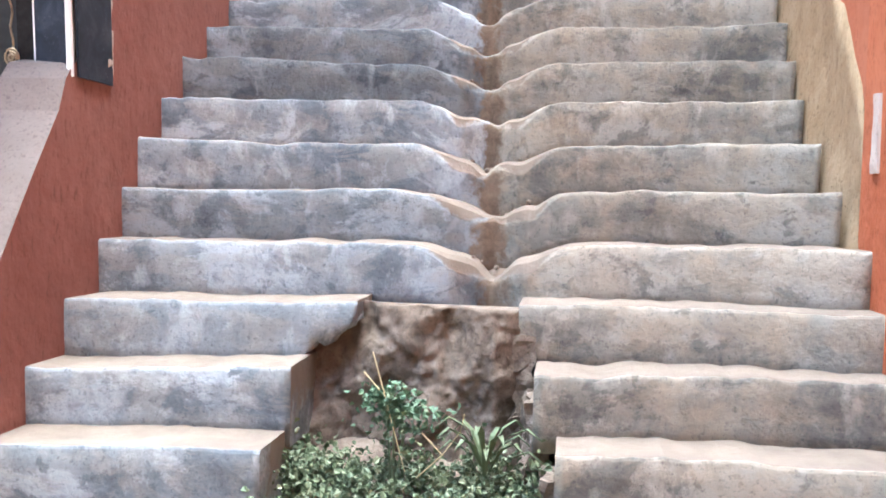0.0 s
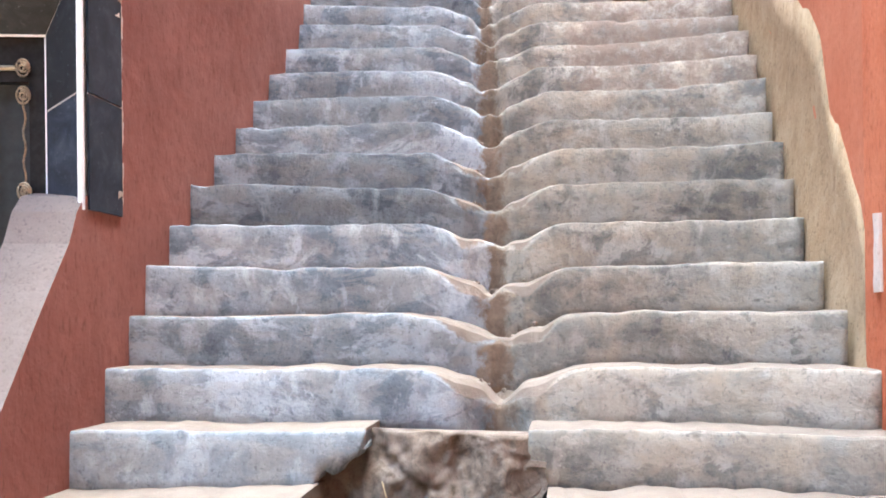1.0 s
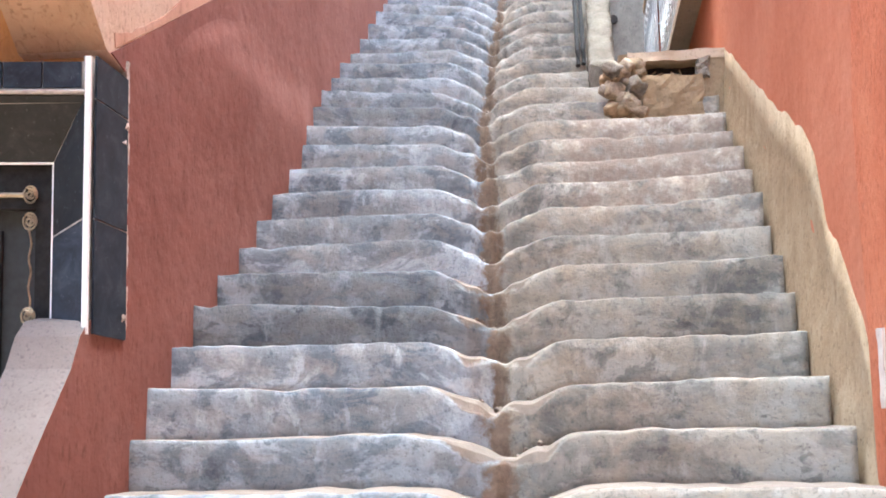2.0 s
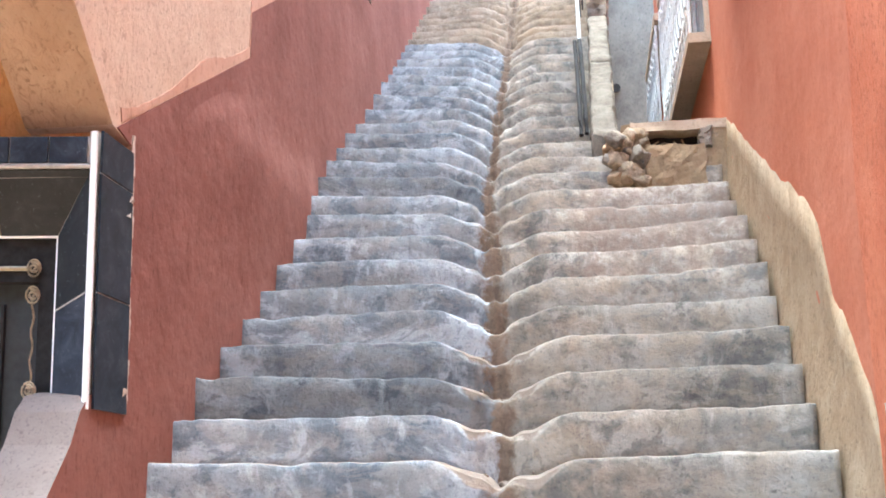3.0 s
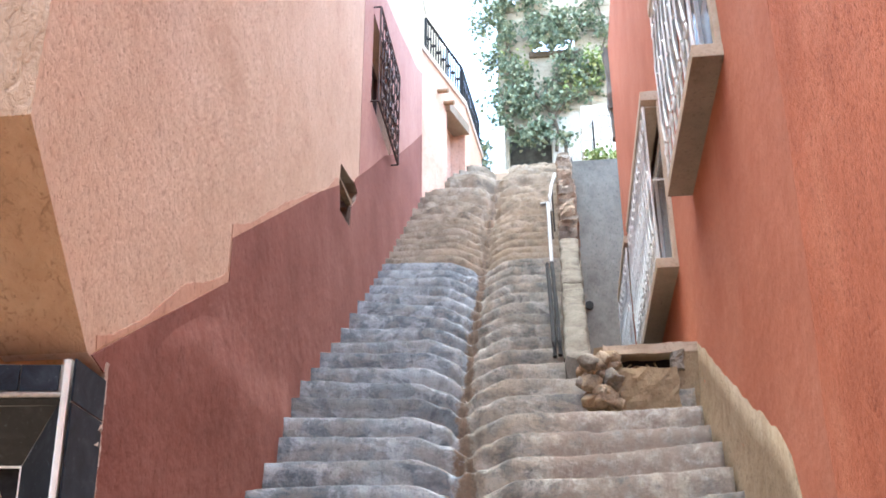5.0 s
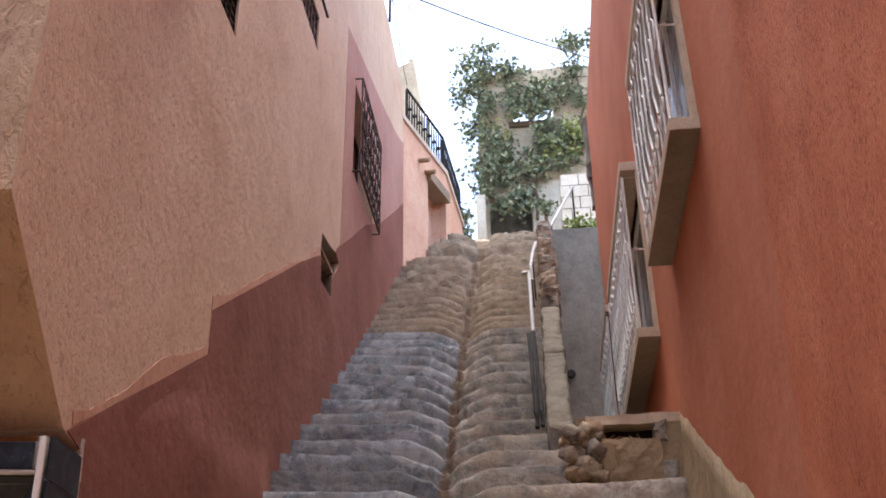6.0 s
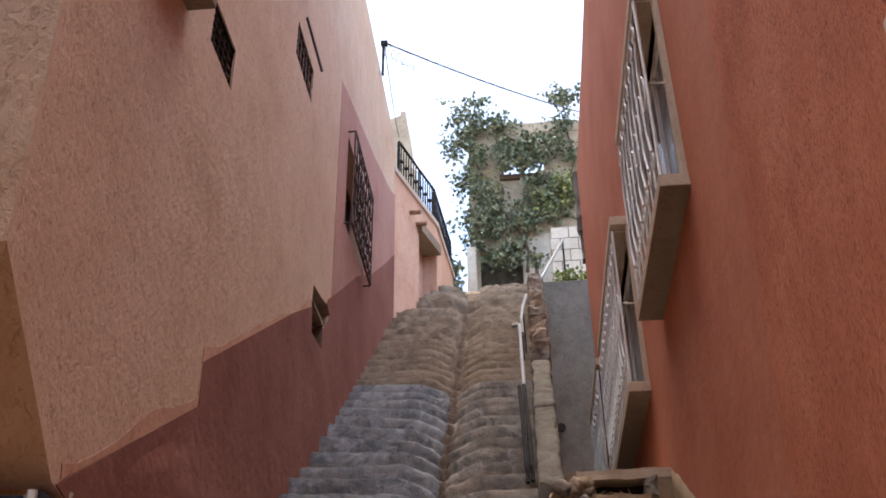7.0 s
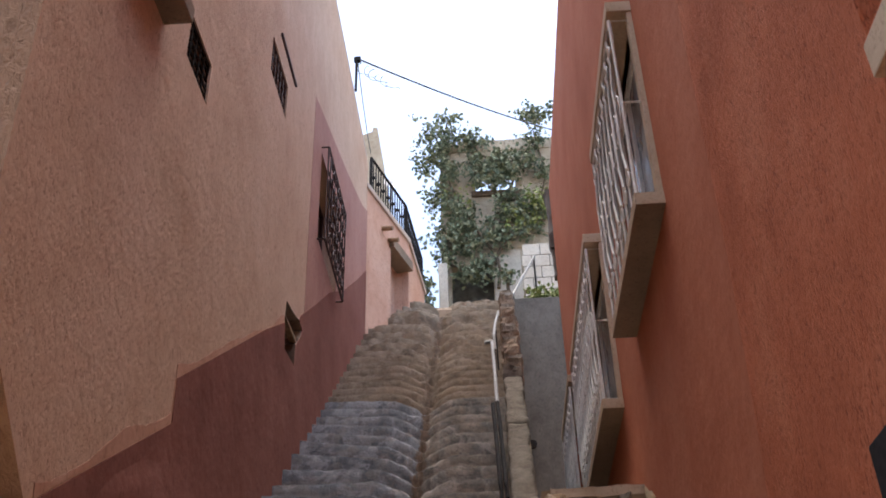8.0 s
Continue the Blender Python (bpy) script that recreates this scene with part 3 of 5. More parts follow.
    return part("step", bm, mats, None)


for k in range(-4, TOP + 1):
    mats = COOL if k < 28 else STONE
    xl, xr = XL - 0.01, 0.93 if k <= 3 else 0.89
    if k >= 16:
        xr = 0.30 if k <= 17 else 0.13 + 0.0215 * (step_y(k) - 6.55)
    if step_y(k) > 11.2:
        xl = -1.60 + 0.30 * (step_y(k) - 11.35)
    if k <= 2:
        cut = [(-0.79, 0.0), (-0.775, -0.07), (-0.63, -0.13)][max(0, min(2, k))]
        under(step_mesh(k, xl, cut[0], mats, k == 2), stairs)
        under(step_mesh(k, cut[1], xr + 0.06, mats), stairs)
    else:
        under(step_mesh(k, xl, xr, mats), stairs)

# clods and chips washed down the gutter
random.seed(31)
bm = bmesh.new()
for i in range(150):
    k = random.randint(3, 26)
    x = gutter_x(step_y(k)) + random.gauss(0, 0.055)
    y = step_y(k, x) + random.uniform(0.06, 0.21)
    v, r, a = drop(x, step_y(k, x))
    rad = random.uniform(0.004, 0.013)
    vs = bmesh.ops.create_icosphere(bm, subdivisions=1, radius=rad)["verts"]
    turn = pose(x, y + r, step_z(k, x) - v + 0.3 * rad, random.uniform(0, 90), random.uniform(0, 90), random.uniform(0, 90))
    for vert in vs:
        vert.co = turn @ (vert.co * (1 + 0.5 * noise.noise(vert.co * 90 + Vector((i, 0, 0)))))
tagged(part("gutter_clods", bm, PIT_SOIL), "loose clods and chips of mortar lying in the gutter", "rubble", kind="stuff")

bm = bmesh.new()
plate(bm, [(1.95, -0.05), (13.3, -0.05), (13.3, 9.2), (13.0, 9.0), (3.32, 0.98), (3.2, 0.55), (1.95, 0.0)], [], lambda u, v, d: (-1.56 + d, u, v), 1.62)
tagged(part("stair_base", bm, PIT_SOIL), "earth fill under the stairs", "stair base", kind="structure")

# ---------- rough parapet on the left ----------
bm = bmesh.new()
PAR = [(3.225, 1.914), (3.14, 1.925), (3.06, 1.905), (3.01, 1.85), (2.967, 1.745), (2.81, 1.527), (2.669, 1.318), (2.40, 0.93), (2.15, 0.62), (1.95, 0.45), (1.95, -0.05), (3.225, -0.05)]
plate(bm, PAR, [], lambda u, v, d: (XL + 0.006 - d, u, v), 0.22)
bm.normal_update()
for f in bm.faces:
    f.material_index = 1 if abs(f.normal.x) < 0.5 else 0
par = tagged(part("stair_parapet", bm, [MAROON, PARAPET_CAP]), "curved red parapet with a pale cement top", "parapet", kind="structure")

# ---------- sandy skirting on the right wall ----------
bm = bmesh.new()
top = [(3.20, 1.36), (3.28, 1.47), (3.40, 1.75), (3.46, 1.90), (3.60, 2.08), (3.72, 2.22), (3.85, 2.30), (3.975, 2.62), (4.17, 2.79), (4.45, 2.93), (4.8, 3.12), (5.2, 3.36), (5.73, 3.68), (6.05, 3.86)]
cols = []
for i in range(140):
    y = 3.20 + (6.05 - 3.20) * i / 139
    zt = np.interp(y, [p[0] for p in top], [p[1] for p in top]) + 0.03 * noise.noise(Vector((y * 6, 0, 3))) + 0.010 * noise.noise(Vector((y * 17, 0, 3)))
    zb = Z0 + (y - Y0 - SKEW * 0.9) / TREAD_D * RISE - 0.30
    col = []
    for s in range(7):
        f = s / 6
        z = zb + (zt - zb) * f
        x = 0.862 + 0.072 * min(1, f * 1.6) ** 0.8 + 0.012 * noise.noise(Vector((y * 7, z * 7, 1)))
        if s == 6:
            x = XR - 0.002
        col.append(bm.verts.new((x, y, z)))
    col.append(bm.verts.new((XR + 0.05, y, zt)))
    col.append(bm.verts.new((XR + 0.05, y, zb)))
    cols.append(col)
for a, b in zip(cols, cols[1:]):
    for s in range(len(a)):
        bm.faces.new((a[s], a[(s + 1) % len(a)], b[(s + 1) % len(a)], b[s])).smooth = True
bm.faces.new(cols[0])
bm.faces.new(cols[-1])
tagged(part("wall_skirting", bm, SANDY), "sandy cement skirting with a ragged upper edge", "skirting", kind="structure")

# ---------- drain block, divider, sunken passage ----------
bm = bmesh.new()
plate(bm, [(6.6, 3.5), (12.95, 3.5), (12.95, 9.16), (12.7, 9.06), (6.6, 4.02)], [], lambda u, v, d: (0.13 + 0.0215 * (u - 6.55) + d * 0.17, u, v), 1.0)
divider = tagged(part("divider_wall", bm, RUBBLE), "low broken masonry wall between the stairs and the passage", "divider wall", kind="structure")
bm = bmesh.new()
box(bm, 0.43, 2.4, 12.9, 13.05, 3.4, 9.27)
tagged(part("passage_end_wall", bm, GREY), "bare grey cement retaining wall", "wall", kind="structure")
bm = bmesh.new()
box(bm, 0.28, XR, 6.2, 12.95, 3.4, 3.55)
tagged(part("passage_floor", bm, GREY), "grey cement floor of the sunken passage", "floor", kind="structure")

# ---------- tiled doorway ----------
portal = thing("door_surround", (XL, 3.0, 1.2), "dark glazed tile doorway surround with white corner trims", "door surround", kind="structure")
LEAN = 0.095
FX, FY = -0.9914, -0.1305  # the doorway front runs a little towards the street


def front(u, v, d):
    """u metres to the left along the front, v height, d depth behind the front."""
    return (XL + FX * u + FY * d, 2.962 + FY * u + 0.99 * d + LEAN * (2.80 - v), v)


def tile_piece(corners, mat=TILE, thick=0.008):
    """A tile from four corners in space, shrunk by its joint."""
    bm = bmesh.new()
    c = sum((Vector(p) for p in corners), Vector()) / 4
    ps = [Vector(p) + (c - Vector(p)).normalized() * 0.004 for p in corners]
    nrm = (ps[1] - ps[0]).cross(ps[3] - ps[0]).normalized()
    a = [bm.verts.new(p) for p in ps]
    b = [bm.verts.new(p - nrm * thick) for p in ps]
    bm.faces.new(a)
    bm.faces.new(list(reversed(b)))
    for i in range(4):
        bm.faces.new((a[i], b[i], b[(i + 1) % 4], a[(i + 1) % 4]))
    return under(part("tile", bm, mat), portal)


bm = bmesh.new()
plate(bm, [(2.99 + LEAN * 0.95, 1.85), (3.23 + LEAN * 0.95, 1.85), (3.23, 2.775), (2.99, 2.775)], [], lambda u, v, d: (XL - 0.006 - d, u, v), 0.024)
plate(bm, [(0.012, 2.64), (1.5, 2.64), (1.5, 2.748), (0.012, 2.748)], [], lambda u, v, d: front(u, v, d + 0.008), 0.16)
under(part("mortar_bed", bm, GROUT), portal)
for z0, z1 in ((1.86, 2.235), (2.235, 2.63), (2.63, 2.775)):
    a, b = LEAN * (2.8 - z0), LEAN * (2.8 - z1)
    tile_piece([(XL + 0.008, 3.225 + a, z0), (XL + 0.008, 2.985 + a, z0), (XL + 0.008, 2.985 + b, z1), (XL + 0.008, 3.225 + b, z1)])
for i in range(9):
    u0 = 0.02 + 0.13 * i
    tile_piece([front(u0, 2.655, 0), front(u0 + 0.13, 2.655, 0), front(u0 + 0.13, 2.745, 0), front(u0, 2.745, 0)])
# splayed jamb and soffit, from the outer corner to the door frame
IN = 0.150
for z0, z1, z0i, z1i in ((0.9, 1.6, 0.9, 1.6), (1.6, 2.235, 1.6, 2.19), (2.235, 2.64, 2.19, 2.44)):
    tile_piece([front(0.005, z0, 0.01), front(IN, z0i, 0.115), front(IN, z1i, 0.115), front(0.005, z1, 0.01)], TILE_BLACK if z0 > 2.2 else TILE)
for i in range(4):
    u0, u1 = 0.005 + 0.34 * i, 0.005 + 0.34 * (i + 1)
    tile_piece([front(u0, 2.64, 0.01), front(max(u0, IN), 2.44, 0.115), front(u1, 2.44, 0.115), front(u1, 2.64, 0.01)], TILE_BLACK)
for name, pts, r in (("corner_trim", [front(0, 1.86, -0.002), front(0, 2.76, -0.002)], 0.011), ("inner_trim", [front(IN, 0.9, 0.11), front(IN, 2.44, 0.11)], 0.006),
                     ("inner_trim", [front(IN, 2.44, 0.11), front(1.4, 2.44, 0.11)], 0.006), ("lintel_edge", [front(0, 2.645, -0.002), front(1.4, 2.645, -0.002)], 0.008)):
    bm = bmesh.new()
    tube(bm, pts, r, 6)
    under(part(name, bm, GROUT if name == "lintel_edge" else WHITE_TRIM), portal)
side = lambda f, z: (XL + 0.010, 2.988 + 0.232 * f + LEAN * (2.8 - z), z)
for pts, r in (([front(0.008, 2.638, 0.006), front(IN, 2.44, 0.108)], 0.0035), ([front(0.008, 2.235, 0.006), front(IN, 2.19, 0.108)], 0.0035), ([side(0, 2.235), side(1, 2.235)], 0.003),
               ([side(0, 2.63), side(1, 2.63)], 0.003), ([side(0.05, 2.547), side(0.95, 2.61)], 0.002), ([side(0.1, 2.15), side(1, 2.225)], 0.002),
               ([front(0.55, 2.638, 0.006), front(0.50, 2.44, 0.108)], 0.002), ([front(0.02, 2.615, 0.016), front(1.4, 2.60, 0.02)], 0.002)):
    bm = bmesh.new()
    tube(bm, pts, r, 5)
    under(part("grout_line", bm, GROUT), portal)
bm = bmesh.new()
for y, z, s in ((3.235, 2.60, 0.020), (3.228, 2.565, 0.026), (3.24, 2.53, 0.018), (3.245, 2.42, 0.012), (3.262, 2.28, 0.012), (3.29, 1.93, 0.018), (3.262, 1.885, 0.014)):
    rough_box(bm, XL + 0.002, XL + 0.014, y - s, y + 0.6 * s, z - s, z + s, 0.008, 0.012, 30, z)
under(part("plaster_chip", bm, CAP, None, "pale plaster smeared over the tile edge"), portal)
bm = bmesh.new()
for i in range(26):
    z = 1.9 + 0.036 * i
    s = 0.012 + 0.012 * abs(noise.noise(Vector((i * 0.8, 2, 0))))
    e = 3.222 + LEAN * (2.8 - z)
    rough_box(bm, XL - 0.004, XL + 0.012, e - s * 0.5, e + s, z, z + 0.04, 0.004, 0.02, 20, i)
under(part("plaster_edge", bm, CAP, None, "crumbled pale plaster along the tile edge"), portal)



def leaf_front(u, v, d):
    return front(u - 0.055, v, d)


door = thing("door_1", (-1.9, 3.2, 1.2), "dark metal house door with gilded scrollwork", "door", kind="structure")
bm = bmesh.new()
plate(bm, rect(0.2, 1.4, 0.95, 2.44), [rect(0.27, 1.33, 1.0, 2.29)], lambda u, v, d: leaf_front(u, v, 0.125 + d), 0.05)
under(part("door_frame", bm, BLACK_IRON), door)
bm = bmesh.new()
plate(bm, rect(0.26, 1.34, 0.95, 2.3), [], lambda u, v, d: leaf_front(u, v, 0.165 + d), 0.03)
leaf = under(part("leaf", bm, DOOR_METAL), door)
for i in range(3):
    bm = bmesh.new()
    tube(bm, [leaf_front(0.40 + 0.26 * i, 1.05, 0.16), leaf_front(0.40 + 0.26 * i, 2.22, 0.16), leaf_front(0.60 + 0.26 * i, 2.22, 0.16), leaf_front(0.60 + 0.26 * i, 1.05, 0.16)], 0.008, 5, True)
    under(part("panel_moulding", bm, BLACK_IRON), leaf)
    for j in range(6):
        bm = bmesh.new()
        z = 1.3 + 0.16 * j
        tube(bm, scroll((0.46 + 0.26 * i, z), 0.068, 1.4, 0.5, lambda u, v: leaf_front(u, v, 0.155), 1 if j % 2 else -1, 12), 0.006, 5)
        under(part("panel_scroll", bm, GREY_IRON), leaf)
bm = bmesh.new()
tube(bm, [leaf_front(0.30, 2.335, 0.12), leaf_front(1.3, 2.335, 0.12)], 0.009, 6)
under(part("gilded_bar", bm, GOLD), door)
bm = bmesh.new()
tube(bm, [leaf_front(0.285 + 0.004 * math.sin(i * 1.3), 2.25 - 0.02 * i, 0.12 + 0.004 * math.cos(i * 1.3)) for i in range(62)], 0.0035, 5)
under(part("twisted_rod", bm, GOLD), door)
for z in (2.335, 2.245, 1.93, 1.62, 1.30):
    bm = bmesh.new()
    tube(bm, scroll((0.285, z), 0.019, 1.6, 1.2, lambda u, v: leaf_front(u, v, 0.112), 1, 18), 0.0045, 5)
    tube(bm, [leaf_front(0.285 + 0.022 * math.cos(a * math.pi / 7), z + 0.028 * math.sin(a * math.pi / 7), 0.113) for a in range(14)], 0.004, 5, True)
    under(part("rosette", bm, GOLD, None, "gilded iron rosette"), leaf)

# ---------- barred windows of the right house ----------
GX = 0.80


def cage_window(name, w, label):
    y0, y1, z0, z1 = w["y0"], w["y1"], w["z0"], w["z1"]
    t = thing(name, (XR, (y0 + y1) / 2, z0), label, "window", "barred windows of the red house", kind="structure")

    def add(pname, bm, mat, lab=""):
        return under(part(pname, bm, mat, None, lab), t)
    bm = bmesh.new()
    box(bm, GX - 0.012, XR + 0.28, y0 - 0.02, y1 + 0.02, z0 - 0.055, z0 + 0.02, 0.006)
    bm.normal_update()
    # Downward faces take darker cement: shade under the slab put into the colour.
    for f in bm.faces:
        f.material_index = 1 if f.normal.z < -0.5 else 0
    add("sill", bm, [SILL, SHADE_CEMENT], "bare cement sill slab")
    bm = bmesh.new()
    box(bm, GX - 0.005, XR + 0.28, y0 - 0.02, y1 + 0.02, z1 - 0.06, z1 + 0.02, 0.006)
    add("lintel", bm, SILL)
    for k, (a, b) in enumerate(((y0 - 0.01, y0 + 0.055), (y1 - 0.055, y1 + 0.01))):
        bm = bmesh.new()
        box(bm, XR - 0.03, XR + 0.28, a, b, z0 + 0.02, z1 - 0.06, 0.004)
        add("jamb", bm, SILL)
    bm = bmesh.new()
    plate(bm, rect(y0 + 0.055, y1 - 0.055, z0 + 0.02, z1 - 0.06), [rect(y0 + 0.11, (y0 + y1) / 2 - 0.02, z0 + 0.08, z1 - 0.12), rect((y0 + y1) / 2 + 0.02, y1 - 0.11, z0 + 0.08, z1 - 0.12)],
          lambda u, v, d: (XR + 0.03 + d, u, v), 0.05)
    sash = add("window_frame", bm, WHITE_IRON)
    for a, b in ((y0 + 0.10, (y0 + y1) / 2 - 0.01), ((y0 + y1) / 2 + 0.01, y1 - 0.10)):
        bm = bmesh.new()
        box(bm, XR + 0.05, XR + 0.06, a, b, z0 + 0.07, z1 - 0.11)
        under(part("pane", bm, GLASS), sash)
    # Near-black sheet in place of the unlit room.
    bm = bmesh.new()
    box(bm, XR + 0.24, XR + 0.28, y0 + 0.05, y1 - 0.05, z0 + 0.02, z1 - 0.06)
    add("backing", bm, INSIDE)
    # cage
    b0, b1 = z0 + 0.035, z1 - 0.10
    ya, yb = y0 + 0.02, y1 - 0.03
    xs = GX + 0.01
    bm = bmesh.new()
    tube(bm, [(xs, ya, b0), (xs, yb, b0), (xs, yb, b1), (xs, ya, b1)], 0.012, 4, True)
    cage = add("cage_frame", bm, WHITE_IRON)
    for yy in (ya, yb):
        bm = bmesh.new()
        tube(bm, [(xs, yy, b0), (XR - 0.015, yy, b0), (XR - 0.015, yy, b1), (xs, yy, b1)], 0.009, 4, True)
        add("side_frame", bm, WHITE_IRON)
        bm = bmesh.new()
        tube(bm, [(xs, yy, (b0 + b1) / 2), (XR - 0.015, yy, (b0 + b1) / 2)], 0.007, 4)
        add("side_rail", bm, WHITE_IRON)
    n = max(5, int((yb - ya) / 0.16))
    for i in range(1, n):
        y = ya + (yb - ya) * i / n
        bm = bmesh.new()
        tube(bm, [(xs, y, b0), (xs, y, b1)], 0.009, 4)
        under(part("bar", bm, WHITE_IRON), cage)
    to = lambda u, v: (xs - 0.012, u, v)
    mid, h = (b0 + b1) / 2, (b1 - b0)
    for i in range(n):
        y = ya + (yb - ya) * (i + 0.5) / n
        for s in (1, -1):
            bm = bmesh.new()
            pts = scroll((y, mid + s * h * 0.36), 0.058, 1.3, -s * 1.5, to, s, 14)
            tube(bm, [to(y + 0.055, mid)] + [to(y + 0.07, mid + s * h * 0.18)] + pts, 0.009, 4)
            under(part("scroll", bm, WHITE_IRON), cage)
        bm = bmesh.new()
        tube(bm, [to(y + 0.07 * math.cos(a * math.pi / 5), mid + 0.11 * math.sin(a * math.pi / 5)) for a in range(10)], 0.006, 4, True)
        under(part("oval", bm, WHITE_IRON), cage)
    return t


cage_window("window_1", G[0], "white scrolled iron cage window with a bare cement sill")
cage_window("window_2", G[1], "wide white scrolled iron cage window over the passage")
cage_window("window_3", G[2], "low barred window deep in the sunken passage")
w4 = thing("window_4", (XR, 1.15, 3.3), "cement-framed window opening near the street", "window", kind="structure")
bm = bmesh.new()
box(bm, 0.895, XR + 0.25, 0.5, 1.67, 3.20, 3.30, 0.006)
under(part("sill", bm, SILL), w4)
bm = bmesh.new()
box(bm, XR + 0.2, XR + 0.24, 0.6, 1.7, 3.36, 4.6)
under(part("pane", bm, GLASS), w4)
bm = bmesh.new()
plate(bm, rect(0.6, 1.7, 3.36, 4.6), [rect(0.66, 1.64, 3.42, 4.54)], lambda u, v, d: (XR + 0.15 + d, u, v), 0.05)
under(part("window_frame", bm, WHITE_IRON), w4)
bm = bmesh.new()
rough_box(bm, XR - 0.022, XR - 0.002, 3.20, 3.262, 1.62, 1.86, 0.006, 0.03, 12)
tagged(part("plaster_patch", bm, CAP), "pale plaster patch at the foot of the red wall", "plaster patch", kind="structure")
bm = bmesh.new()
box(bm, XR - 0.035, XR - 0.011, 2.15, 2.295, 2.36, 2.58, 0.006)
tagged(part("meter_box", bm, BLACK_IRON), "small dark metal box fixed to the red wall", "meter box")

# ragged cement along the far corner of the red house
bm = bmesh.new()
rough_box(bm, XR - 0.05, XR + 0.10, 10.5, 10.72, 8.6, 9.5, 0.035, 0.08, 5)
rough_box(bm, XR - 0.025, XR + 0.1, 10.55, 10.68, 8.2, 8.85, 0.02, 0.07, 7, 3)
tagged(part("corner_plaster", bm, GREY), "crumbling grey cement on the corner of the house", "plaster", kind="structure")

# ---------- windows of the left house ----------


def barred(name, r, label, bars, cross, mat, out=0.0, scrolls=False):
    (y0, z0), (y1, z1) = r[0], r[2]
    t = thing(name, (XL, (y0 + y1) / 2, z0), label, "window", kind="structure")
    # Dark sheet closes the opening and stands in for an unlit room.
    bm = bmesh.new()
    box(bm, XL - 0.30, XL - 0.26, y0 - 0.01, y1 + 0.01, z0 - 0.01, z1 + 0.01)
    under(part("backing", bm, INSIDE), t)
    bm = bmesh.new()
    plate(bm, rect(y0, y1, z0, z1), [rect(y0 + 0.035, y1 - 0.035, z0 + 0.035, z1 - 0.035)], lambda u, v, d: (XL - 0.16 - d, u, v), 0.04)
    under(part("window_frame", bm, mat), t)
    x = XL + out - 0.02
    a0, a1, c0, c1 = (y0 - 0.03, y1 + 0.03, z0 - 0.04, z1 + 0.04) if out else (y0, y1, z0, z1)
    bm = bmesh.new()
    tube(bm, [(x, a0, c0), (x, a1, c0), (x, a1, c1), (x, a0, c1)], 0.011, 4, True)
    under(part("grille_frame", bm, mat), t)
    if out:
        for yy, zz in ((a0, c0), (a1, c0), (a1, c1), (a0, c1)):
            bm = bmesh.new()
            tube(bm, [(x, yy, zz), (XL - 0.03, yy, zz)], 0.011, 4)
            under(part("bracket", bm, mat), t)
    for i in range(1, bars + 1):
        y = a0 + (a1 - a0) * i / (bars + 1)
        bm = bmesh.new()
        tube(bm, [(x, y, c0), (x, y, c1)], 0.008, 4)
        under(part("bar", bm, mat), t)
        if scrolls:
            for j in range(5):
                bm = bmesh.new()
                tube(bm, scroll((y + 0.05, c0 + (c1 - c0) * (j + 0.5) / 5), 0.075, 1.3, 1.0 + j, lambda u, v: (x + 0.012, u, v), 1 if (i + j) % 2 else -1, 12), 0.008, 4)
                under(part("scroll", bm, mat), t)
    for j in range(1, cross + 1):
        z = c0 + (c1 - c0) * j / (cross + 1)
        bm = bmesh.new()
        tube(bm, [(x, a0, z), (x, a1, z)], 0.008, 4)
        under(part("cross_bar", bm, mat), t)
    return t


barred("window_5", W1, "small square window with a dark iron lattice", 4, 4, BLACK_IRON)
w6 = barred("window_6", W2, "small barred window under a thin iron bar", 5, 2, BROWN_IRON)
bm = bmesh.new()
plate(bm, [(5.60, 7.535), (6.22, 7.535), (6.22, 7.552), (5.60, 7.552)], [], lambda u, v, d: (XL + 0.055 + d, u, v), 0.02)
under(part("top_bar", bm, BROWN_IRON), w6)
barred("window_7", WG, "large window behind a dark scrolled iron grille", 7, 3, BROWN_IRON, 0.10, True)
# Near-black sheet at the back of the hole, painted in place of its shade.
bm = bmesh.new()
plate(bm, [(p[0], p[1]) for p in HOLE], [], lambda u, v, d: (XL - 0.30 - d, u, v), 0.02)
tagged(part("wall_niche", bm, INSIDE), "near-black sheet standing in for the unlit depth of the ragged wall hole", "hole", kind="structure")
bm = bmesh.new()
plate(bm, [(6.70, 5.60), (6.72, 5.61), (7.19, 5.645), (7.19, 5.60)], [], lambda u, v, d: (XL - 0.005 - d, u, v), 0.05)
tagged(part("loose_plank", bm, WOOD), "weathered wood slat wedged across the wall hole", "plank")
bm = bmesh.new()
box(bm, XL - 0.2, XL + 0.15, 2.85, 3.50, 5.47, 5.57, 0.006)
tagged(part("window_ledge", bm, SHADE_CEMENT), "projecting brown cement ledge high on the wall", "ledge", kind="structure")

# ---------- drain block at the turn of the stairs ----------
drain = thing("drain_box", (0.6, 6.1, 3.4), "broken cement drain box with a dark inlet hole", "drain", kind="structure")
bm = bmesh.new()
rough_box(bm, 0.30, 0.46, 6.02, 6.62, 3.25, 3.83, 0.02, 0.05, 6)
rough_box(bm, 0.44, 0.80, 6.00, 6.62, 3.25, 3.685, 0.02, 0.035, 8, 2)
rough_box(bm, 0.79, XR + 0.01, 6.02, 6.62, 3.25, 3.835, 0.008, 0.06, 5, 4)
under(part("body", bm, SANDY), drain)
bm = bmesh.new()
rough_box(bm, 0.36, XR + 0.01, 6.01, 6.64, 3.785, 3.848, 0.012, 0.03, 7, 5)
under(part("cover", bm, SILL, None, "chipped cement cover slab"), drain)
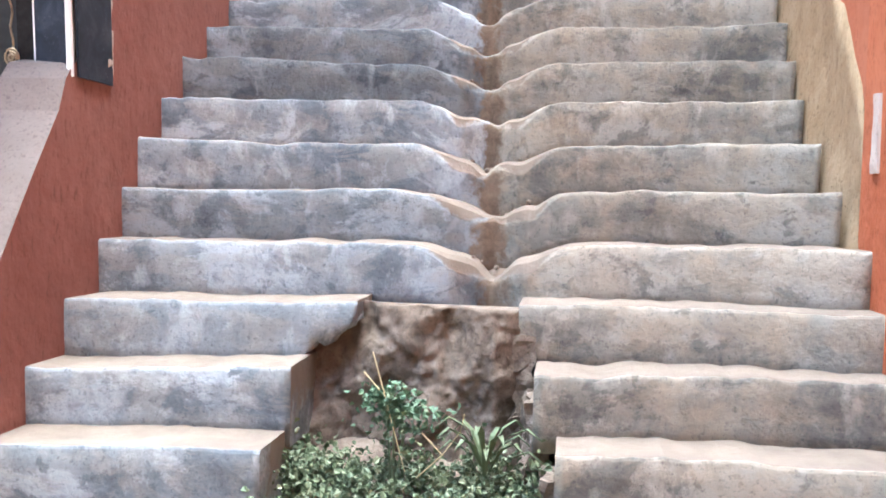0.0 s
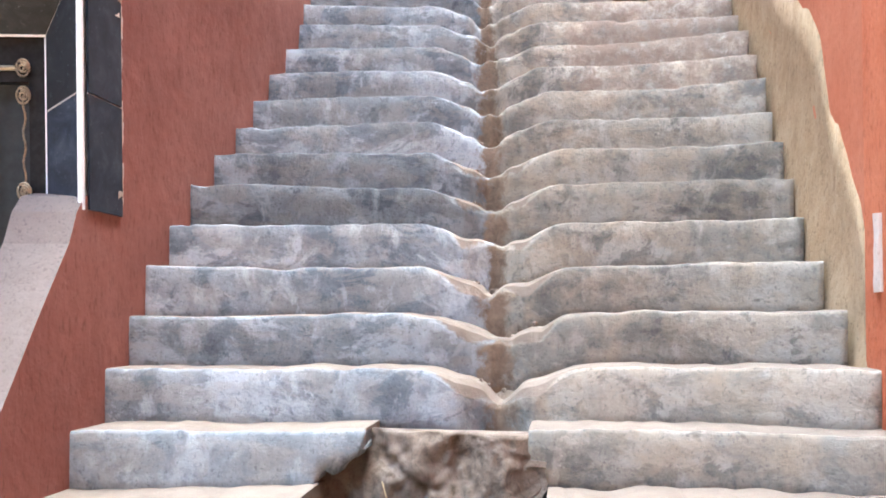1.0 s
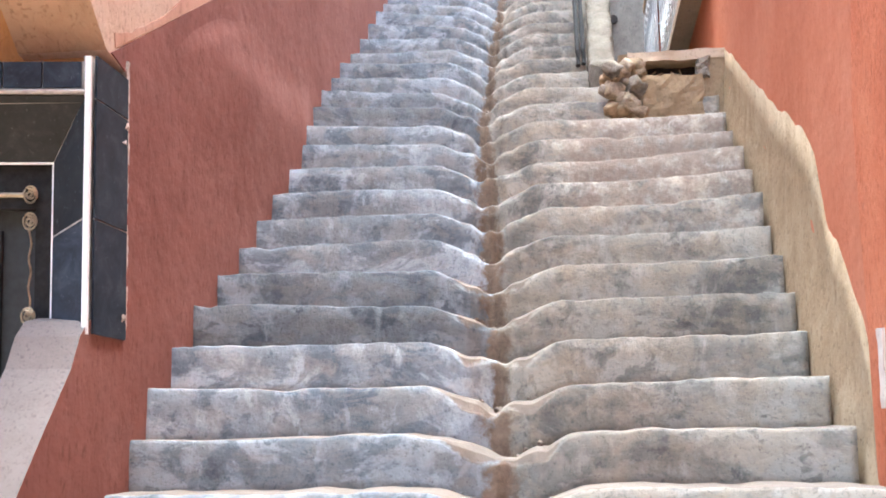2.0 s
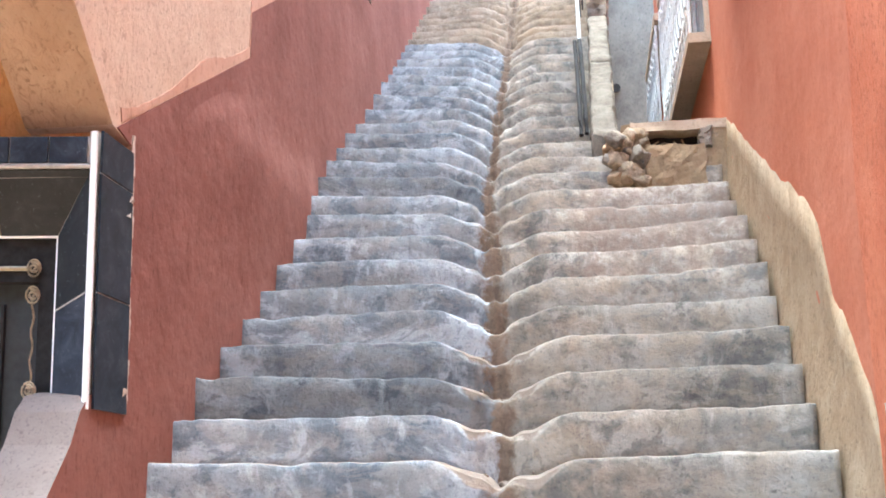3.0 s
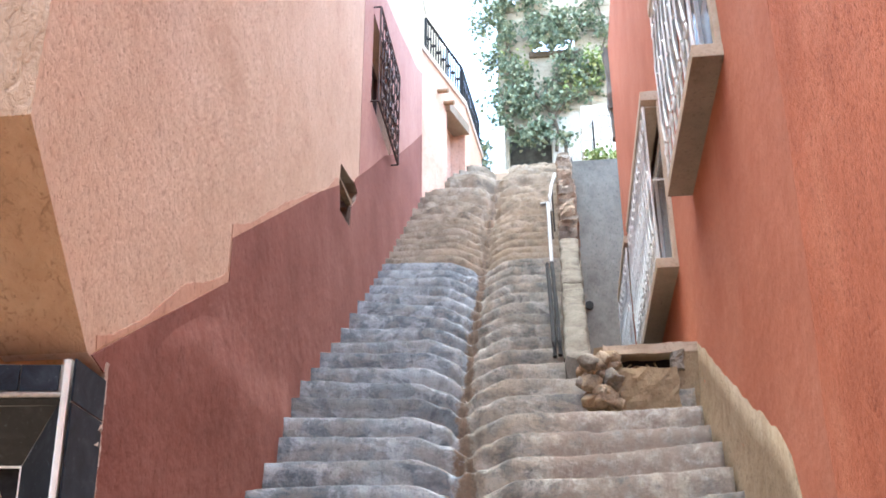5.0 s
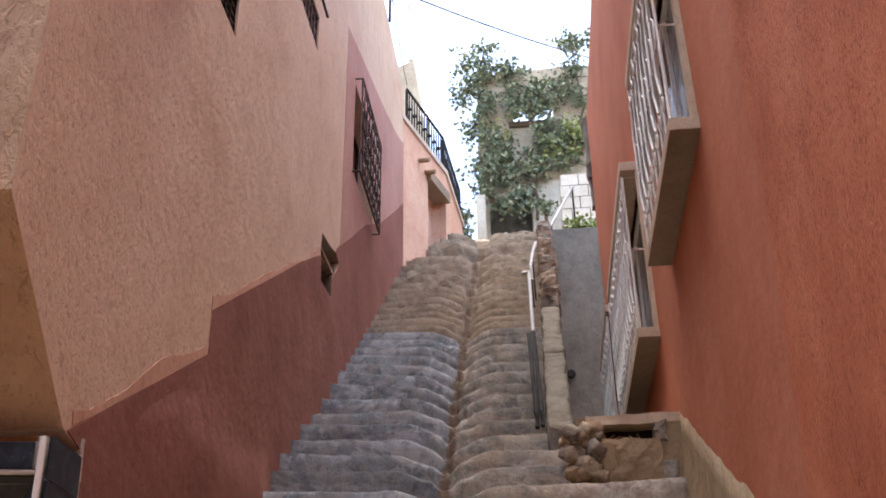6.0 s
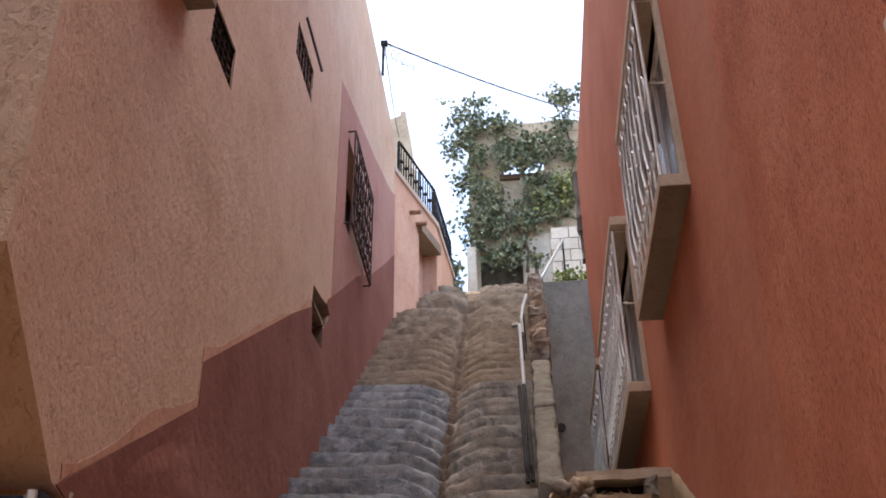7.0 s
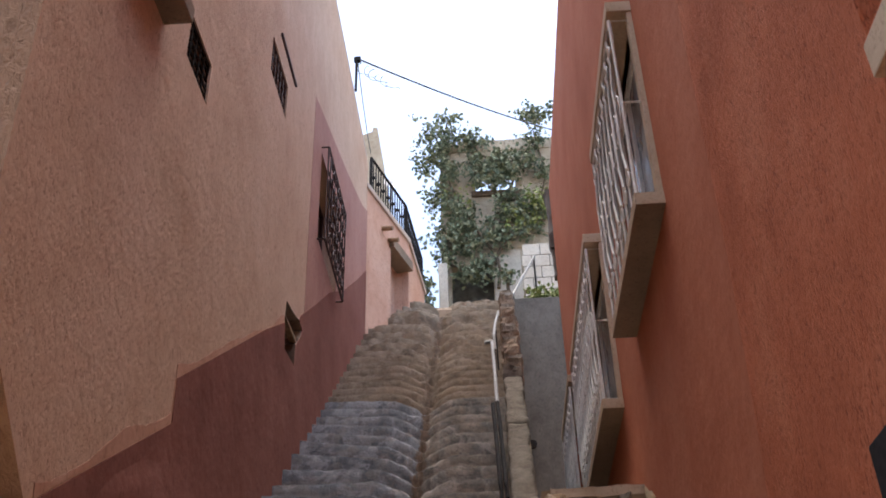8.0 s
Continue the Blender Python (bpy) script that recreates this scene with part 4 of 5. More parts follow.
# Near-black block stands in for the shade inside the inlet.
bm = bmesh.new()
box(bm, 0.42, 0.80, 6.16, 6.2, 3.66, 3.80)
under(part("inlet", bm, INSIDE), drain)
bm = bmesh.new()
rough_box(bm, 0.775, 0.84, 6.0, 6.06, 3.67, 3.79, 0.022, 0.02, 16, 7)
under(part("mortar_patch", bm, STONE_PALE, None, "pale lump of mortar beside the inlet"), drain)
bm = bmesh.new()
for i in range(5):
    tube(bm, [(0.47 + 0.05 * i, 6.09, 3.70 + 0.012 * i), (0.53 + 0.04 * i, 6.085, 3.74 - 0.012 * i)], 0.006, 5)
under(part("debris", bm, WOOD, None, "dry twigs caught in the inlet"), drain)
random.seed(4)
for i in range(48):
    bm = bmesh.new()
    s = random.uniform(0.02, 0.06)
    x, y = random.uniform(0.22, 0.44), random.uniform(5.98, 6.05)
    z = random.uniform(3.44, 3.80 - 0.4 * abs(x - 0.38))
    rough_box(bm, -s, s, -0.6 * s, 0.6 * s, -0.7 * s, 0.7 * s, 0.35 * s, 0.016, 12, i * 2.3)
    for vert in bm.verts:
        vert.co *= 0.55 + 0.45 * s / max(vert.co.length, 0.3 * s)
    for f in bm.faces:
        f.smooth = True
    bmesh.ops.transform(bm, matrix=pose(x, y, z, random.uniform(-40, 40), random.uniform(-50, 50), random.uniform(-40, 40)), verts=bm.verts)
    under(part("rubble_stone", bm, (RUBBLE, STONE_PALE, SANDY)[i % 3]), drain)

# worn cement over the lower run of the divider, loose stones over the upper run
random.seed(21)


def divider_top(y):
    return 0.13 + 0.0225 * (y - 6.55), Z0 + (y - Y0) / TREAD_D * RISE + 0.11


for y0, y1, lift in ((6.25, 7.62, 0.0), (7.625, 8.85, 0.008)):
    bm = bmesh.new()
    rows = []
    n = int((y1 - y0) / 0.035)
    for i in range(n + 1):
        y = y0 + (y1 - y0) * i / n
        x, z = divider_top(y)
        ring = []
        for dx, dz in ((0.0, -0.30), (-0.005, -0.10), (-0.002, -0.02), (0.01, 0.0), (0.08, 0.004), (0.145, 0.0), (0.158, -0.02), (0.16, -0.12), (0.16, -0.30)):
            q = Vector((x + dx, y, dz)) * 7
            e = noise.noise_vector(q) * 0.022 + noise.noise_vector(q * 3) * 0.018
            ring.append(bm.verts.new(Vector((x + dx, y, z + lift + dz)) + (e if dz > -0.2 else e * 0.2)))
        rows.append(ring)
    for a, b in zip(rows, rows[1:]):
        for k in range(9):
            bm.faces.new((a[k], a[(k + 1) % 9], b[(k + 1) % 9], b[k])).smooth = True
    bm.faces.new(rows[0])
    bm.faces.new(list(reversed(rows[-1])))
    under(part("cement_capping", bm, CAPPING, None, "worn sandy cement capping"), divider)
y = 8.88
i = 0
while y < 12.72:
    L = random.uniform(0.13, 0.27)
    x, z = divider_top(y + L / 2)
    up = random.uniform(-0.05, 0.05)
    bm = bmesh.new()
    rough_box(bm, x - random.uniform(0.0, 0.02), x + random.uniform(0.15, 0.19), y, y + L - random.uniform(0.0, 0.03), z - 0.25, z + up + 0.04, 0.03, 0.04, 9, i * 1.7)
    under(part("stone", bm, STONE_PALE if i % 3 == 0 else STONE_BROWN), divider)
    y += L
    i += 1
divider["label"] = "low broken rubble wall between the stairs and the passage"

# ---------- handrail ----------
rail = thing("handrail", (0.1, 6.7, 4.1), "tubular stair handrail, black below and bare metal above", "handrail")

RAIL = [(0.092, 6.45, 3.95), (0.090, 6.50, 4.07), (0.086, 6.72, 4.35), (0.080, 6.98, 4.68), (0.071, 7.24, 5.01), (0.074, 8.66, 6.187), (0.072, 9.09, 6.54),
        (0.102, 9.207, 6.50), (0.098, 9.324, 6.733), (0.125, 9.693, 7.088), (0.17, 10.331, 7.565), (0.186, 10.916, 7.93)]

for dx, dz, name in ((0.0, 0.0, "lower_tube"), (-0.036, -0.01, "inner_tube")):
    bm = bmesh.new()
    tube(bm, [(x + dx, y, z + dz) for x, y, z in RAIL[:5]], 0.016, 8)
    under(part(name, bm, BLACK_IRON), rail)
bm = bmesh.new()
tube(bm, RAIL[4:7], 0.017, 8)
under(part("upper_tube", bm, GALV), rail)
bm = bmesh.new()
tube(bm, [RAIL[6], (RAIL[6][0] - 0.075, RAIL[6][1], RAIL[6][2] - 0.01)], 0.02, 8)
under(part("end_stub", bm, GALV), rail)
bm = bmesh.new()
tube(bm, RAIL[7:], 0.017, 8)
under(part("top_tube", bm, GALV), rail)
for x, y, z in (RAIL[3], RAIL[5], RAIL[8], RAIL[9]):
    bm = bmesh.new()
    tube(bm, [(x, y, z), (x + 0.01, y, z - 0.62)], 0.010, 6)
    under(part("post", bm, BLACK_IRON), rail)
rail2 = thing("top_handrail", (0.45, 13.0, 9.3), "short metal handrail leading on from the stair head", "handrail")
bm = bmesh.new()
tube(bm, [(0.42, 12.95, 9.30), (0.90, 14.0, 10.72)], 0.022, 8)
under(part("tube", bm, GALV), rail2)
bm = bmesh.new()
tube(bm, [(0.885, 13.95, 10.66), (0.885, 13.95, 9.45)], 0.018, 6)
under(part("post", bm, BLACK_IRON), rail2)
bm = bmesh.new()
tube(bm, [(0.47, 13.05, 9.43), (0.47, 13.05, 9.15)], 0.018, 6)
under(part("post", bm, BLACK_IRON), rail2)
# Solid near-black plug, its colour standing in for the unlit pipe bore.
bm = bmesh.new()
tube(bm, [(0.58, 12.86, 6.95), (0.58, 12.95, 6.95)], 0.06, 10)
tagged(part("drain_pipe", bm, INSIDE), "dark pipe mouth in the grey retaining wall", "pipe", kind="structure")

# ---------- house beyond on the left ----------
far = thing("far_house", (-1.5, 12.0, 8.0), "pale pink house with a railed roof terrace", "house", kind="structure")
A, B_, C = Vector((-1.56, 11.30)), Vector((-1.09, 12.78)), Vector((-0.96, 14.3))


def on(p, q, f, z, d=0.0):
    v = p.lerp(q, f)
    t = (q - p).normalized()
    return (v.x - t.y * d, v.y + t.x * d, z)


bm = bmesh.new()
plate(bm, rect(0, 1, 6.5, 10.28), [rect(0.56, 0.985, 8.2, 9.78)], lambda u, v, d: on(A, B_, u, v, d), 0.3)
under(part("wall", bm, PINK), far)
bm = bmesh.new()
plate(bm, rect(0, 1, 6.5, 10.28), [], lambda u, v, d: on(B_, C, u, v, d), 0.3)
under(part("wall", bm, PINK), far)
bm = bmesh.new()
plate(bm, rect(0.53, 1.0, 9.76, 9.92), [], lambda u, v, d: on(A, B_, u, v, d - 0.07), 0.25)
under(part("beam", bm, SHADE_CEMENT), far)
bm = bmesh.new()
plate(bm, rect(0.5, 1, 8.0, 9.9), [], lambda u, v, d: on(A, B_, u, v, d + 0.22), 0.05)
under(part("recess", bm, PINK), far)
bm = bmesh.new()
plate(bm, rect(-0.02, 1.01, 10.28, 10.36), [], lambda u, v, d: on(A, B_, u, v, d - 0.03), 0.36)
under(part("coping", bm, CAP), far)
bm = bmesh.new()
plate(bm, rect(0.0, 1.01, 10.26, 10.34), [], lambda u, v, d: on(B_, C, u, v, d - 0.03), 0.36)
under(part("coping", bm, CAP), far)
bm = bmesh.new()
plate(bm, [(0, 0), (0, 10), (6, 10), (6, 0)], [], lambda u, v, d: (-7.6 + u, 11.5 + 0.33 * v, 10.1 + d), 0.12)
under(part("terrace", bm, CAP), far)
for i in range(2):
    bm = bmesh.new()
    p = on(A, B_, 0.36 + 0.14 * i, 9.93 - 0.07 * i)
    q = on(A, B_, 0.36 + 0.14 * i, 9.90 - 0.07 * i, -0.16)
    tube(bm, [p, q], 0.035, 8)
    under(part("spout", bm, WOOD), far)

balu = thing("terrace_railing", (-1.4, 12.0, 10.36), "black wrought iron railing along the terrace edge", "railing")
for p, q, n, za, zb in ((A, B_, 15, 10.36, 10.36), (B_, C, 12, 10.34, 10.34)):
    f0 = 0.14 if p is A else 0.0
    bm = bmesh.new()
    tube(bm, [on(p, q, f0, za + 0.64, 0.04), on(p, q, 1, zb + 0.64, 0.04)], 0.022, 6)
    under(part("top_rail", bm, BLACK_IRON), balu)
    bm = bmesh.new()
    tube(bm, [on(p, q, f0, za + 0.05, 0.04), on(p, q, 1, zb + 0.05, 0.04)], 0.014, 6)
    under(part("bottom_rail", bm, BLACK_IRON), balu)
    for i in range(n + 1):
        f = f0 + (1 - f0) * i / n
        bm = bmesh.new()
        x, y, z = on(p, q, f, za, 0.04)
        tube(bm, [(x, y, z), (x, y, z + 0.2), (x, y, z + 0.62)], [0.009, 0.014, 0.009] if i % n else 0.024, 5)
        if i % 2:
            bmesh.ops.create_icosphere(bm, subdivisions=1, radius=0.035, matrix=Matrix.Translation((x, y, z + 0.33)))
        under(part("baluster", bm, BLACK_IRON), balu)
bm = bmesh.new()
plate(bm, [(-3.2, 10.0), (-1.46, 10.0), (-1.46, 11.2), (-1.657, 12.75), (-1.83, 14.21), (-1.917, 14.22), (-1.927, 14.12), (-3.2, 13.6)], [], lambda u, v, d: (u, 14.6 + d, v), 1.2)
tower = tagged(part("roof_stairhead", bm, TAN_WALL), "tan stairhead with a slanted edge on the far roof", "stairhead", kind="structure")
dish = thing("satellite_dish", (-1.60, 14.3, 11.9), "white satellite dish on the terrace", "dish")
bm = bmesh.new()
bmesh.ops.create_uvsphere(bm, u_segments=18, v_segments=12, radius=0.5, matrix=Matrix.Translation((0, 0, 0.5)))
bmesh.ops.delete(bm, geom=[v for v in bm.verts if v.co.z > 0.10], context="VERTS")
bmesh.ops.solidify(bm, geom=bm.faces[:], thickness=0.012)
bmesh.ops.transform(bm, matrix=pose(-1.47, 13.7, 12.12, 60, 20, 10) @ Matrix.Scale(0.62, 4), verts=bm.verts)
under(part("reflector", bm, WHITE_IRON), dish)
bm = bmesh.new()
tube(bm, [(-1.47, 13.74, 12.10), (-1.49, 13.8, 11.2), (-1.49, 13.8, 10.2)], 0.02, 6)
under(part("mast", bm, GALV), dish)

# ---------- cables ----------
bm = bmesh.new()
box(bm, XL + 0.03, XL + 0.06, 9.63, 9.67, 10.62, 11.16, 0.004)
box(bm, XL + 0.01, XL + 0.10, 9.62, 9.68, 11.14, 11.21, 0.004)
tagged(part("cable_bracket", bm, BLACK_IRON), "iron cable bracket on the roof edge", "bracket")


def hung(p, q, sag, n=14):
    return [Vector(p).lerp(Vector(q), i / n) - Vector((0, 0, sag * 4 * (i / n) * (1 - i / n))) for i in range(n + 1)]


bm = bmesh.new()
tube(bm, hung((XL + 0.08, 9.65, 11.18), (2.0, 16.0, 14.92), 0.10), 0.013, 5)
tagged(part("overhead_cable", bm, CABLE), "black overhead cable spanning the alley", "cable")
bm = bmesh.new()
random.seed(17)
for i in range(6):
    c = Vector((XL + 0.06 + 0.06 * i, 9.67 + 0.12 * i, 11.15 + 0.05 * i))
    w, h = random.uniform(0.04, 0.12), random.uniform(0.02, 0.07)
    tube(bm, [c + Vector((w * math.cos(a) + 0.02 * a, 0.03 * a, h * math.sin(a * random.uniform(0.9, 1.2)) - 0.04)) for a in np.linspace(0.4 * i, 0.4 * i + random.uniform(2.5, 5.0), 10)], 0.005, 4)
tagged(part("cable_coil", bm, CABLE), "tangled slack wires at the bracket", "wire")
bm = bmesh.new()
tube(bm, hung((XL + 0.06, 9.66, 11.15), (-1.95, 14.6, 13.6), 0.1), 0.007, 5)
tagged(part("drop_wire", bm, CABLE), "thin slack wire to the far roof", "wire")

# ---------- ruined wall with vine at the head of the stairs ----------
VY = 15.0
bm = bmesh.new()
outline = [(-0.72, 9.5), (2.9, 9.5), (2.9, 14.05), (2.2, 14.12), (1.6, 14.02), (1.1, 14.12), (0.6, 14.05), (0.1, 14.10), (-0.3, 14.0), (-0.66, 14.05)]
plate(bm, outline, [rect(-0.02, 0.74, 12.82, 13.34), rect(-0.52, 0.22, 9.6, 11.25)], lambda u, v, d: (u, VY + d, v), 0.35)
ruin = tagged(part("ruined_wall", bm, TAN_WALL), "roofless tan masonry wall overgrown with a vine", "wall", kind="structure")
random.seed(8)
for r in range(9):
    z = 11.55 + 0.28 * r
    x = -0.70 + (0.22 if r % 2 else 0)
    while x < 2.5:
        w = random.uniform(0.36, 0.50)
        if not (-0.55 < x + w and x < 0.74 and 12.6 < z + 0.28 and z < 13.4):
            bm = bmesh.new()
            box(bm, x + 0.012, x + w - 0.012, VY - 0.012 - 0.018 * random.random(), VY + 0.05, z + 0.012, z + 0.268, 0.008)
            part("masonry_block", bm, TAN_WALL, ruin)
        x += w
bm = bmesh.new()
box(bm, -0.10, 0.85, VY - 0.06, VY + 0.3, 12.72, 12.83, 0.01)
part("window_sill", bm, BARK, ruin, "dark weathered window board")
# Flat sheet closing the doorway, coloured like the shaded foliage within.
bm = bmesh.new()
box(bm, -0.54, 0.24, VY + 0.26, VY + 0.33, 9.5, 11.27)
part("door_leaf", bm, SHADED_FOLIAGE, ruin)
bm = bmesh.new()
box(bm, -0.74, -0.58, VY - 0.26, VY - 0.12, 9.5, 11.15, 0.01)
tagged(part("gate_post", bm, BLOCK), "pale plastered gate post", "post", kind="structure")
bm = bmesh.new()
box(bm, 0.24, 0.72, VY - 0.02, VY + 0.01, 9.5, 11.5)
part("whitewash", bm, BLOCK, ruin, "whitewashed plaster beside the doorway")
blockwall = thing("block_wall", (1.1, 14.2, 9.5), "low wall of pale concrete blocks", "block wall", kind="structure")
for r in range(7):
    for c in range(6):
        bm = bmesh.new()
        x0 = 0.72 + 0.30 * c - (0.15 if r % 2 else 0)
        box(bm, max(0.70, x0), x0 + 0.285, 14.15 + 0.008 * random.random(), 14.4, 9.5 + 0.225 * r, 9.5 + 0.225 * r + 0.212, 0.006)
        under(part("concrete_block", bm, BLOCK), blockwall)
bm = bmesh.new()
box(bm, 0.73, 2.4, 14.165, 14.39, 9.5, 11.06)
under(part("mortar", bm, GREY), blockwall)


def leaves(name, clumps, mats, parent, size=(0.05, 0.10), seed=1):
    """Many small folded leaves in uneven clumps: (x, y, z, rx, ry, rz, count)."""
    rng = np.random.default_rng(seed)
    verts, faces = [], []
    for x, y, z, rx, ry, rz, n in clumps:
        c = rng.normal(0, 0.5, (n, 3)) * (rx, ry, rz) + (x, y, z)
        for p in c:
            s = rng.uniform(*size)
            d = rng.normal(0, 1, 3)
            d[2] -= 0.4
            d /= np.linalg.norm(d)
            q = rng.normal(0, 1, 3)
            side = np.cross(d, q)
            side /= np.linalg.norm(side) + 1e-9
            up = np.cross(side, d) * 0.22
            k = len(verts)
            verts += [p, p + s * (0.45 * d + 0.42 * side + up), p + s * d, p + s * (0.45 * d - 0.42 * side + up), p + s * (0.15 * d + 0.28 * side), p + s * (0.15 * d - 0.28 * side)]
            faces += [(k, k + 4, k + 1, k + 2), (k, k + 2, k + 3, k + 5)]
    me = bpy.data.meshes.new(name)
    me.from_pydata([tuple(map(float, v)) for v in verts], [], faces)
    me.materials.append(mats)
    ob = new(name, me)
    return tagged(under(ob, parent), kind="stuff")


vine = thing("climbing_vine", (0.3, 14.9, 9.6), "sprawling green vine hanging over the ruined wall", "vine")


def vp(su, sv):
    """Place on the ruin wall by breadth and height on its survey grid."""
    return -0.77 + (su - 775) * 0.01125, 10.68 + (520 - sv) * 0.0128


CL = []
rngv = np.random.default_rng(3)


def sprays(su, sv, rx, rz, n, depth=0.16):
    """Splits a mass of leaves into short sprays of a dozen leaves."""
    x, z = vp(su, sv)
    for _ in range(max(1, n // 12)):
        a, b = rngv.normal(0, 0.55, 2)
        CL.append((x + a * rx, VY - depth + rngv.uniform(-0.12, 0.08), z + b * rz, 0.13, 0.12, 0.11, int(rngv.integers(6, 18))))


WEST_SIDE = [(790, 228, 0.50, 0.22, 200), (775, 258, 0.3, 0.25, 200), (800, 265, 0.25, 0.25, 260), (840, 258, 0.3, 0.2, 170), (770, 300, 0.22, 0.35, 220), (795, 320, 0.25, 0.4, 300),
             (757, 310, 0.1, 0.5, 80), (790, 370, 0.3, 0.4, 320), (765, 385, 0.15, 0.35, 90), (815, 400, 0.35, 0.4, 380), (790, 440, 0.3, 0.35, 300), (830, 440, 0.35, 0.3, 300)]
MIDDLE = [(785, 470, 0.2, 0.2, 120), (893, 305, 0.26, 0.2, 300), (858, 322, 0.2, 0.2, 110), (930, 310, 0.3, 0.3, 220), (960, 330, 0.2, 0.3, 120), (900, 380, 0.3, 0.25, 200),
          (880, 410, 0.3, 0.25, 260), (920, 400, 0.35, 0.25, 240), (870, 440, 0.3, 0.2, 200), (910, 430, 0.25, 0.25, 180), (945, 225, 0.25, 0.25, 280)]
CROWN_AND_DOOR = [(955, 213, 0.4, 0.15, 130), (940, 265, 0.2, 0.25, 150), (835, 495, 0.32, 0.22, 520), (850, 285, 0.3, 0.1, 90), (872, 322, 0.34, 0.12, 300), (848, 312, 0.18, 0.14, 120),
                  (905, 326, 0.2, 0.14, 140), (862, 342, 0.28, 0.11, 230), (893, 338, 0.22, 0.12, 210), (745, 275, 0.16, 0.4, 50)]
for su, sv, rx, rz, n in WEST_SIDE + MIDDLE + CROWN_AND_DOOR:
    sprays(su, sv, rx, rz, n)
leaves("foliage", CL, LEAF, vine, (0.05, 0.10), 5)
# Sunlight on these sprays is put into a lighter yellow-green leaf colour.
CY = []
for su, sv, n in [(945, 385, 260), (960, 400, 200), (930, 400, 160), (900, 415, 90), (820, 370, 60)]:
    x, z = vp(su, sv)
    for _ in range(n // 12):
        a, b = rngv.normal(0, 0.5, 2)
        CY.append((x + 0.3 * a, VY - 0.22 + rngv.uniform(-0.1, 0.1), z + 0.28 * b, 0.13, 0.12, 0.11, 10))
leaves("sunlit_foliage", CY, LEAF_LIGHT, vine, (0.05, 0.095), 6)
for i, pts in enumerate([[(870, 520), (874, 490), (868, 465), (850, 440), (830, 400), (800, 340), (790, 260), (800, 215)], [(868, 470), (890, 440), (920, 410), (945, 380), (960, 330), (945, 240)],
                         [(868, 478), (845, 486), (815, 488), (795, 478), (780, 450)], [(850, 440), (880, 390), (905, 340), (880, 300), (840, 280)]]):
    bm = bmesh.new()
    P3 = []
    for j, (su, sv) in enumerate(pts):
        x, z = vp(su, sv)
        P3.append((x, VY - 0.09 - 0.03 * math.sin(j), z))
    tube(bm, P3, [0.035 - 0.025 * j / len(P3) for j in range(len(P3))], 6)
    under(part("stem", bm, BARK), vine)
bush = thing("small_shrub", (-1.0, 14.6, 9.6), "dark shrub at the stair head", "shrub")
leaves("foliage", [(-0.98, 14.5, 10.55, 0.16, 0.15, 0.22, 200), (-1.0, 14.5, 10.2, 0.16, 0.15, 0.4, 200)], LEAF, bush, (0.05, 0.10), 9)
pot = thing("potted_plant", (0.42, 14.3, 10.4), "small dark potted plant against the whitewash", "plant")
leaves("foliage", [(0.44, 14.3, 10.55, 0.16, 0.12, 0.14, 130)], LEAF, pot, (0.05, 0.09), 10)
bm = bmesh.new()
tube(bm, [(0.44, 14.3, 9.55), (0.44, 14.3, 10.5)], 0.03, 7)
under(part("stem", bm, BARK), pot)
weed2 = thing("dry_weeds", (0.9, 13.2, 9.4), "straw-coloured weeds along the top of the retaining wall", "weeds", kind="stuff")
leaves("stalks", [(0.75 + 0.1 * i, 13.2, 9.48, 0.12, 0.2, 0.12, 60) for i in range(7)], LEAF_LIGHT, weed2, (0.04, 0.09), 11)

# ---------- earth pit and weeds at the foot ----------
bm = bmesh.new()
n, m = 96, 76
gr = []
for i in range(n + 1):
    row = []
    for j in range(m + 1):
        x = -0.86 + 0.96 * i / n
        z = 0.45 + 0.72 * j / m
        q = Vector((x * 6, z * 4, 0.3))
        crag = noise.cell(Vector((x * 9 + 0.6 * noise.noise(q), z * 5 + 0.8 * noise.noise(q * 1.4), 2.0)))
        y = 3.145 + 0.09 * min(1.0, max(0.0, (-0.56 - x) / 0.14) + max(0.0, (x + 0.20) / 0.10)) + SKEW * x + 0.05 * noise.noise(q) + 0.015 * crag + 0.035 * abs(noise.noise(q * 1.3)) + 0.012 * abs(noise.noise(q * 3.1)) + 0.018 * abs(noise.noise(q * 5.3)) + 0.008 * noise.noise(q * 13) + 0.004 * noise.noise(q * 29) + 0.03 * math.sin(x * 9) - 0.03 * (1 - j / m)
        z = min(z, 0.97 + 0.02 * noise.noise(q)) if x < -0.80 or x > -0.12 else z
        row.append(bm.verts.new((x, y, z + (0.02 * noise.noise(q * 2) if j < m else 0.012 * noise.noise(q * 2)))))
    row.append(bm.verts.new((-0.86 + 0.96 * i / n, 3.32, 1.165)))
    gr.append(row)
for i in range(n):
    for j in range(m + 1):
        bm.faces.new((gr[i][j], gr[i + 1][j], gr[i + 1][j + 1], gr[i][j + 1])).smooth = True
pit = tagged(part("earth_face", bm, PIT_SOIL), "raw earth face where the lowest steps have broken away", "earth", kind="structure")
bm = bmesh.new()
gr = []
for i in range(25):
    row = []
    for j in range(25):
        x, y = -0.95 + 1.1 * i / 24, 1.7 + 1.5 * j / 24
        q = Vector((x * 4, y * 4, 0))
        row.append(bm.verts.new((x, y, 0.08 + 0.64 * ((y - 1.7) / 1.5) ** 0.8 + 0.05 * noise.noise(q) + 0.02 * noise.noise(q * 3))))
    gr.append(row)
for i in range(24):
    for j in range(24):
        bm.faces.new((gr[i][j], gr[i + 1][j], gr[i + 1][j + 1], gr[i][j + 1])).smooth = True
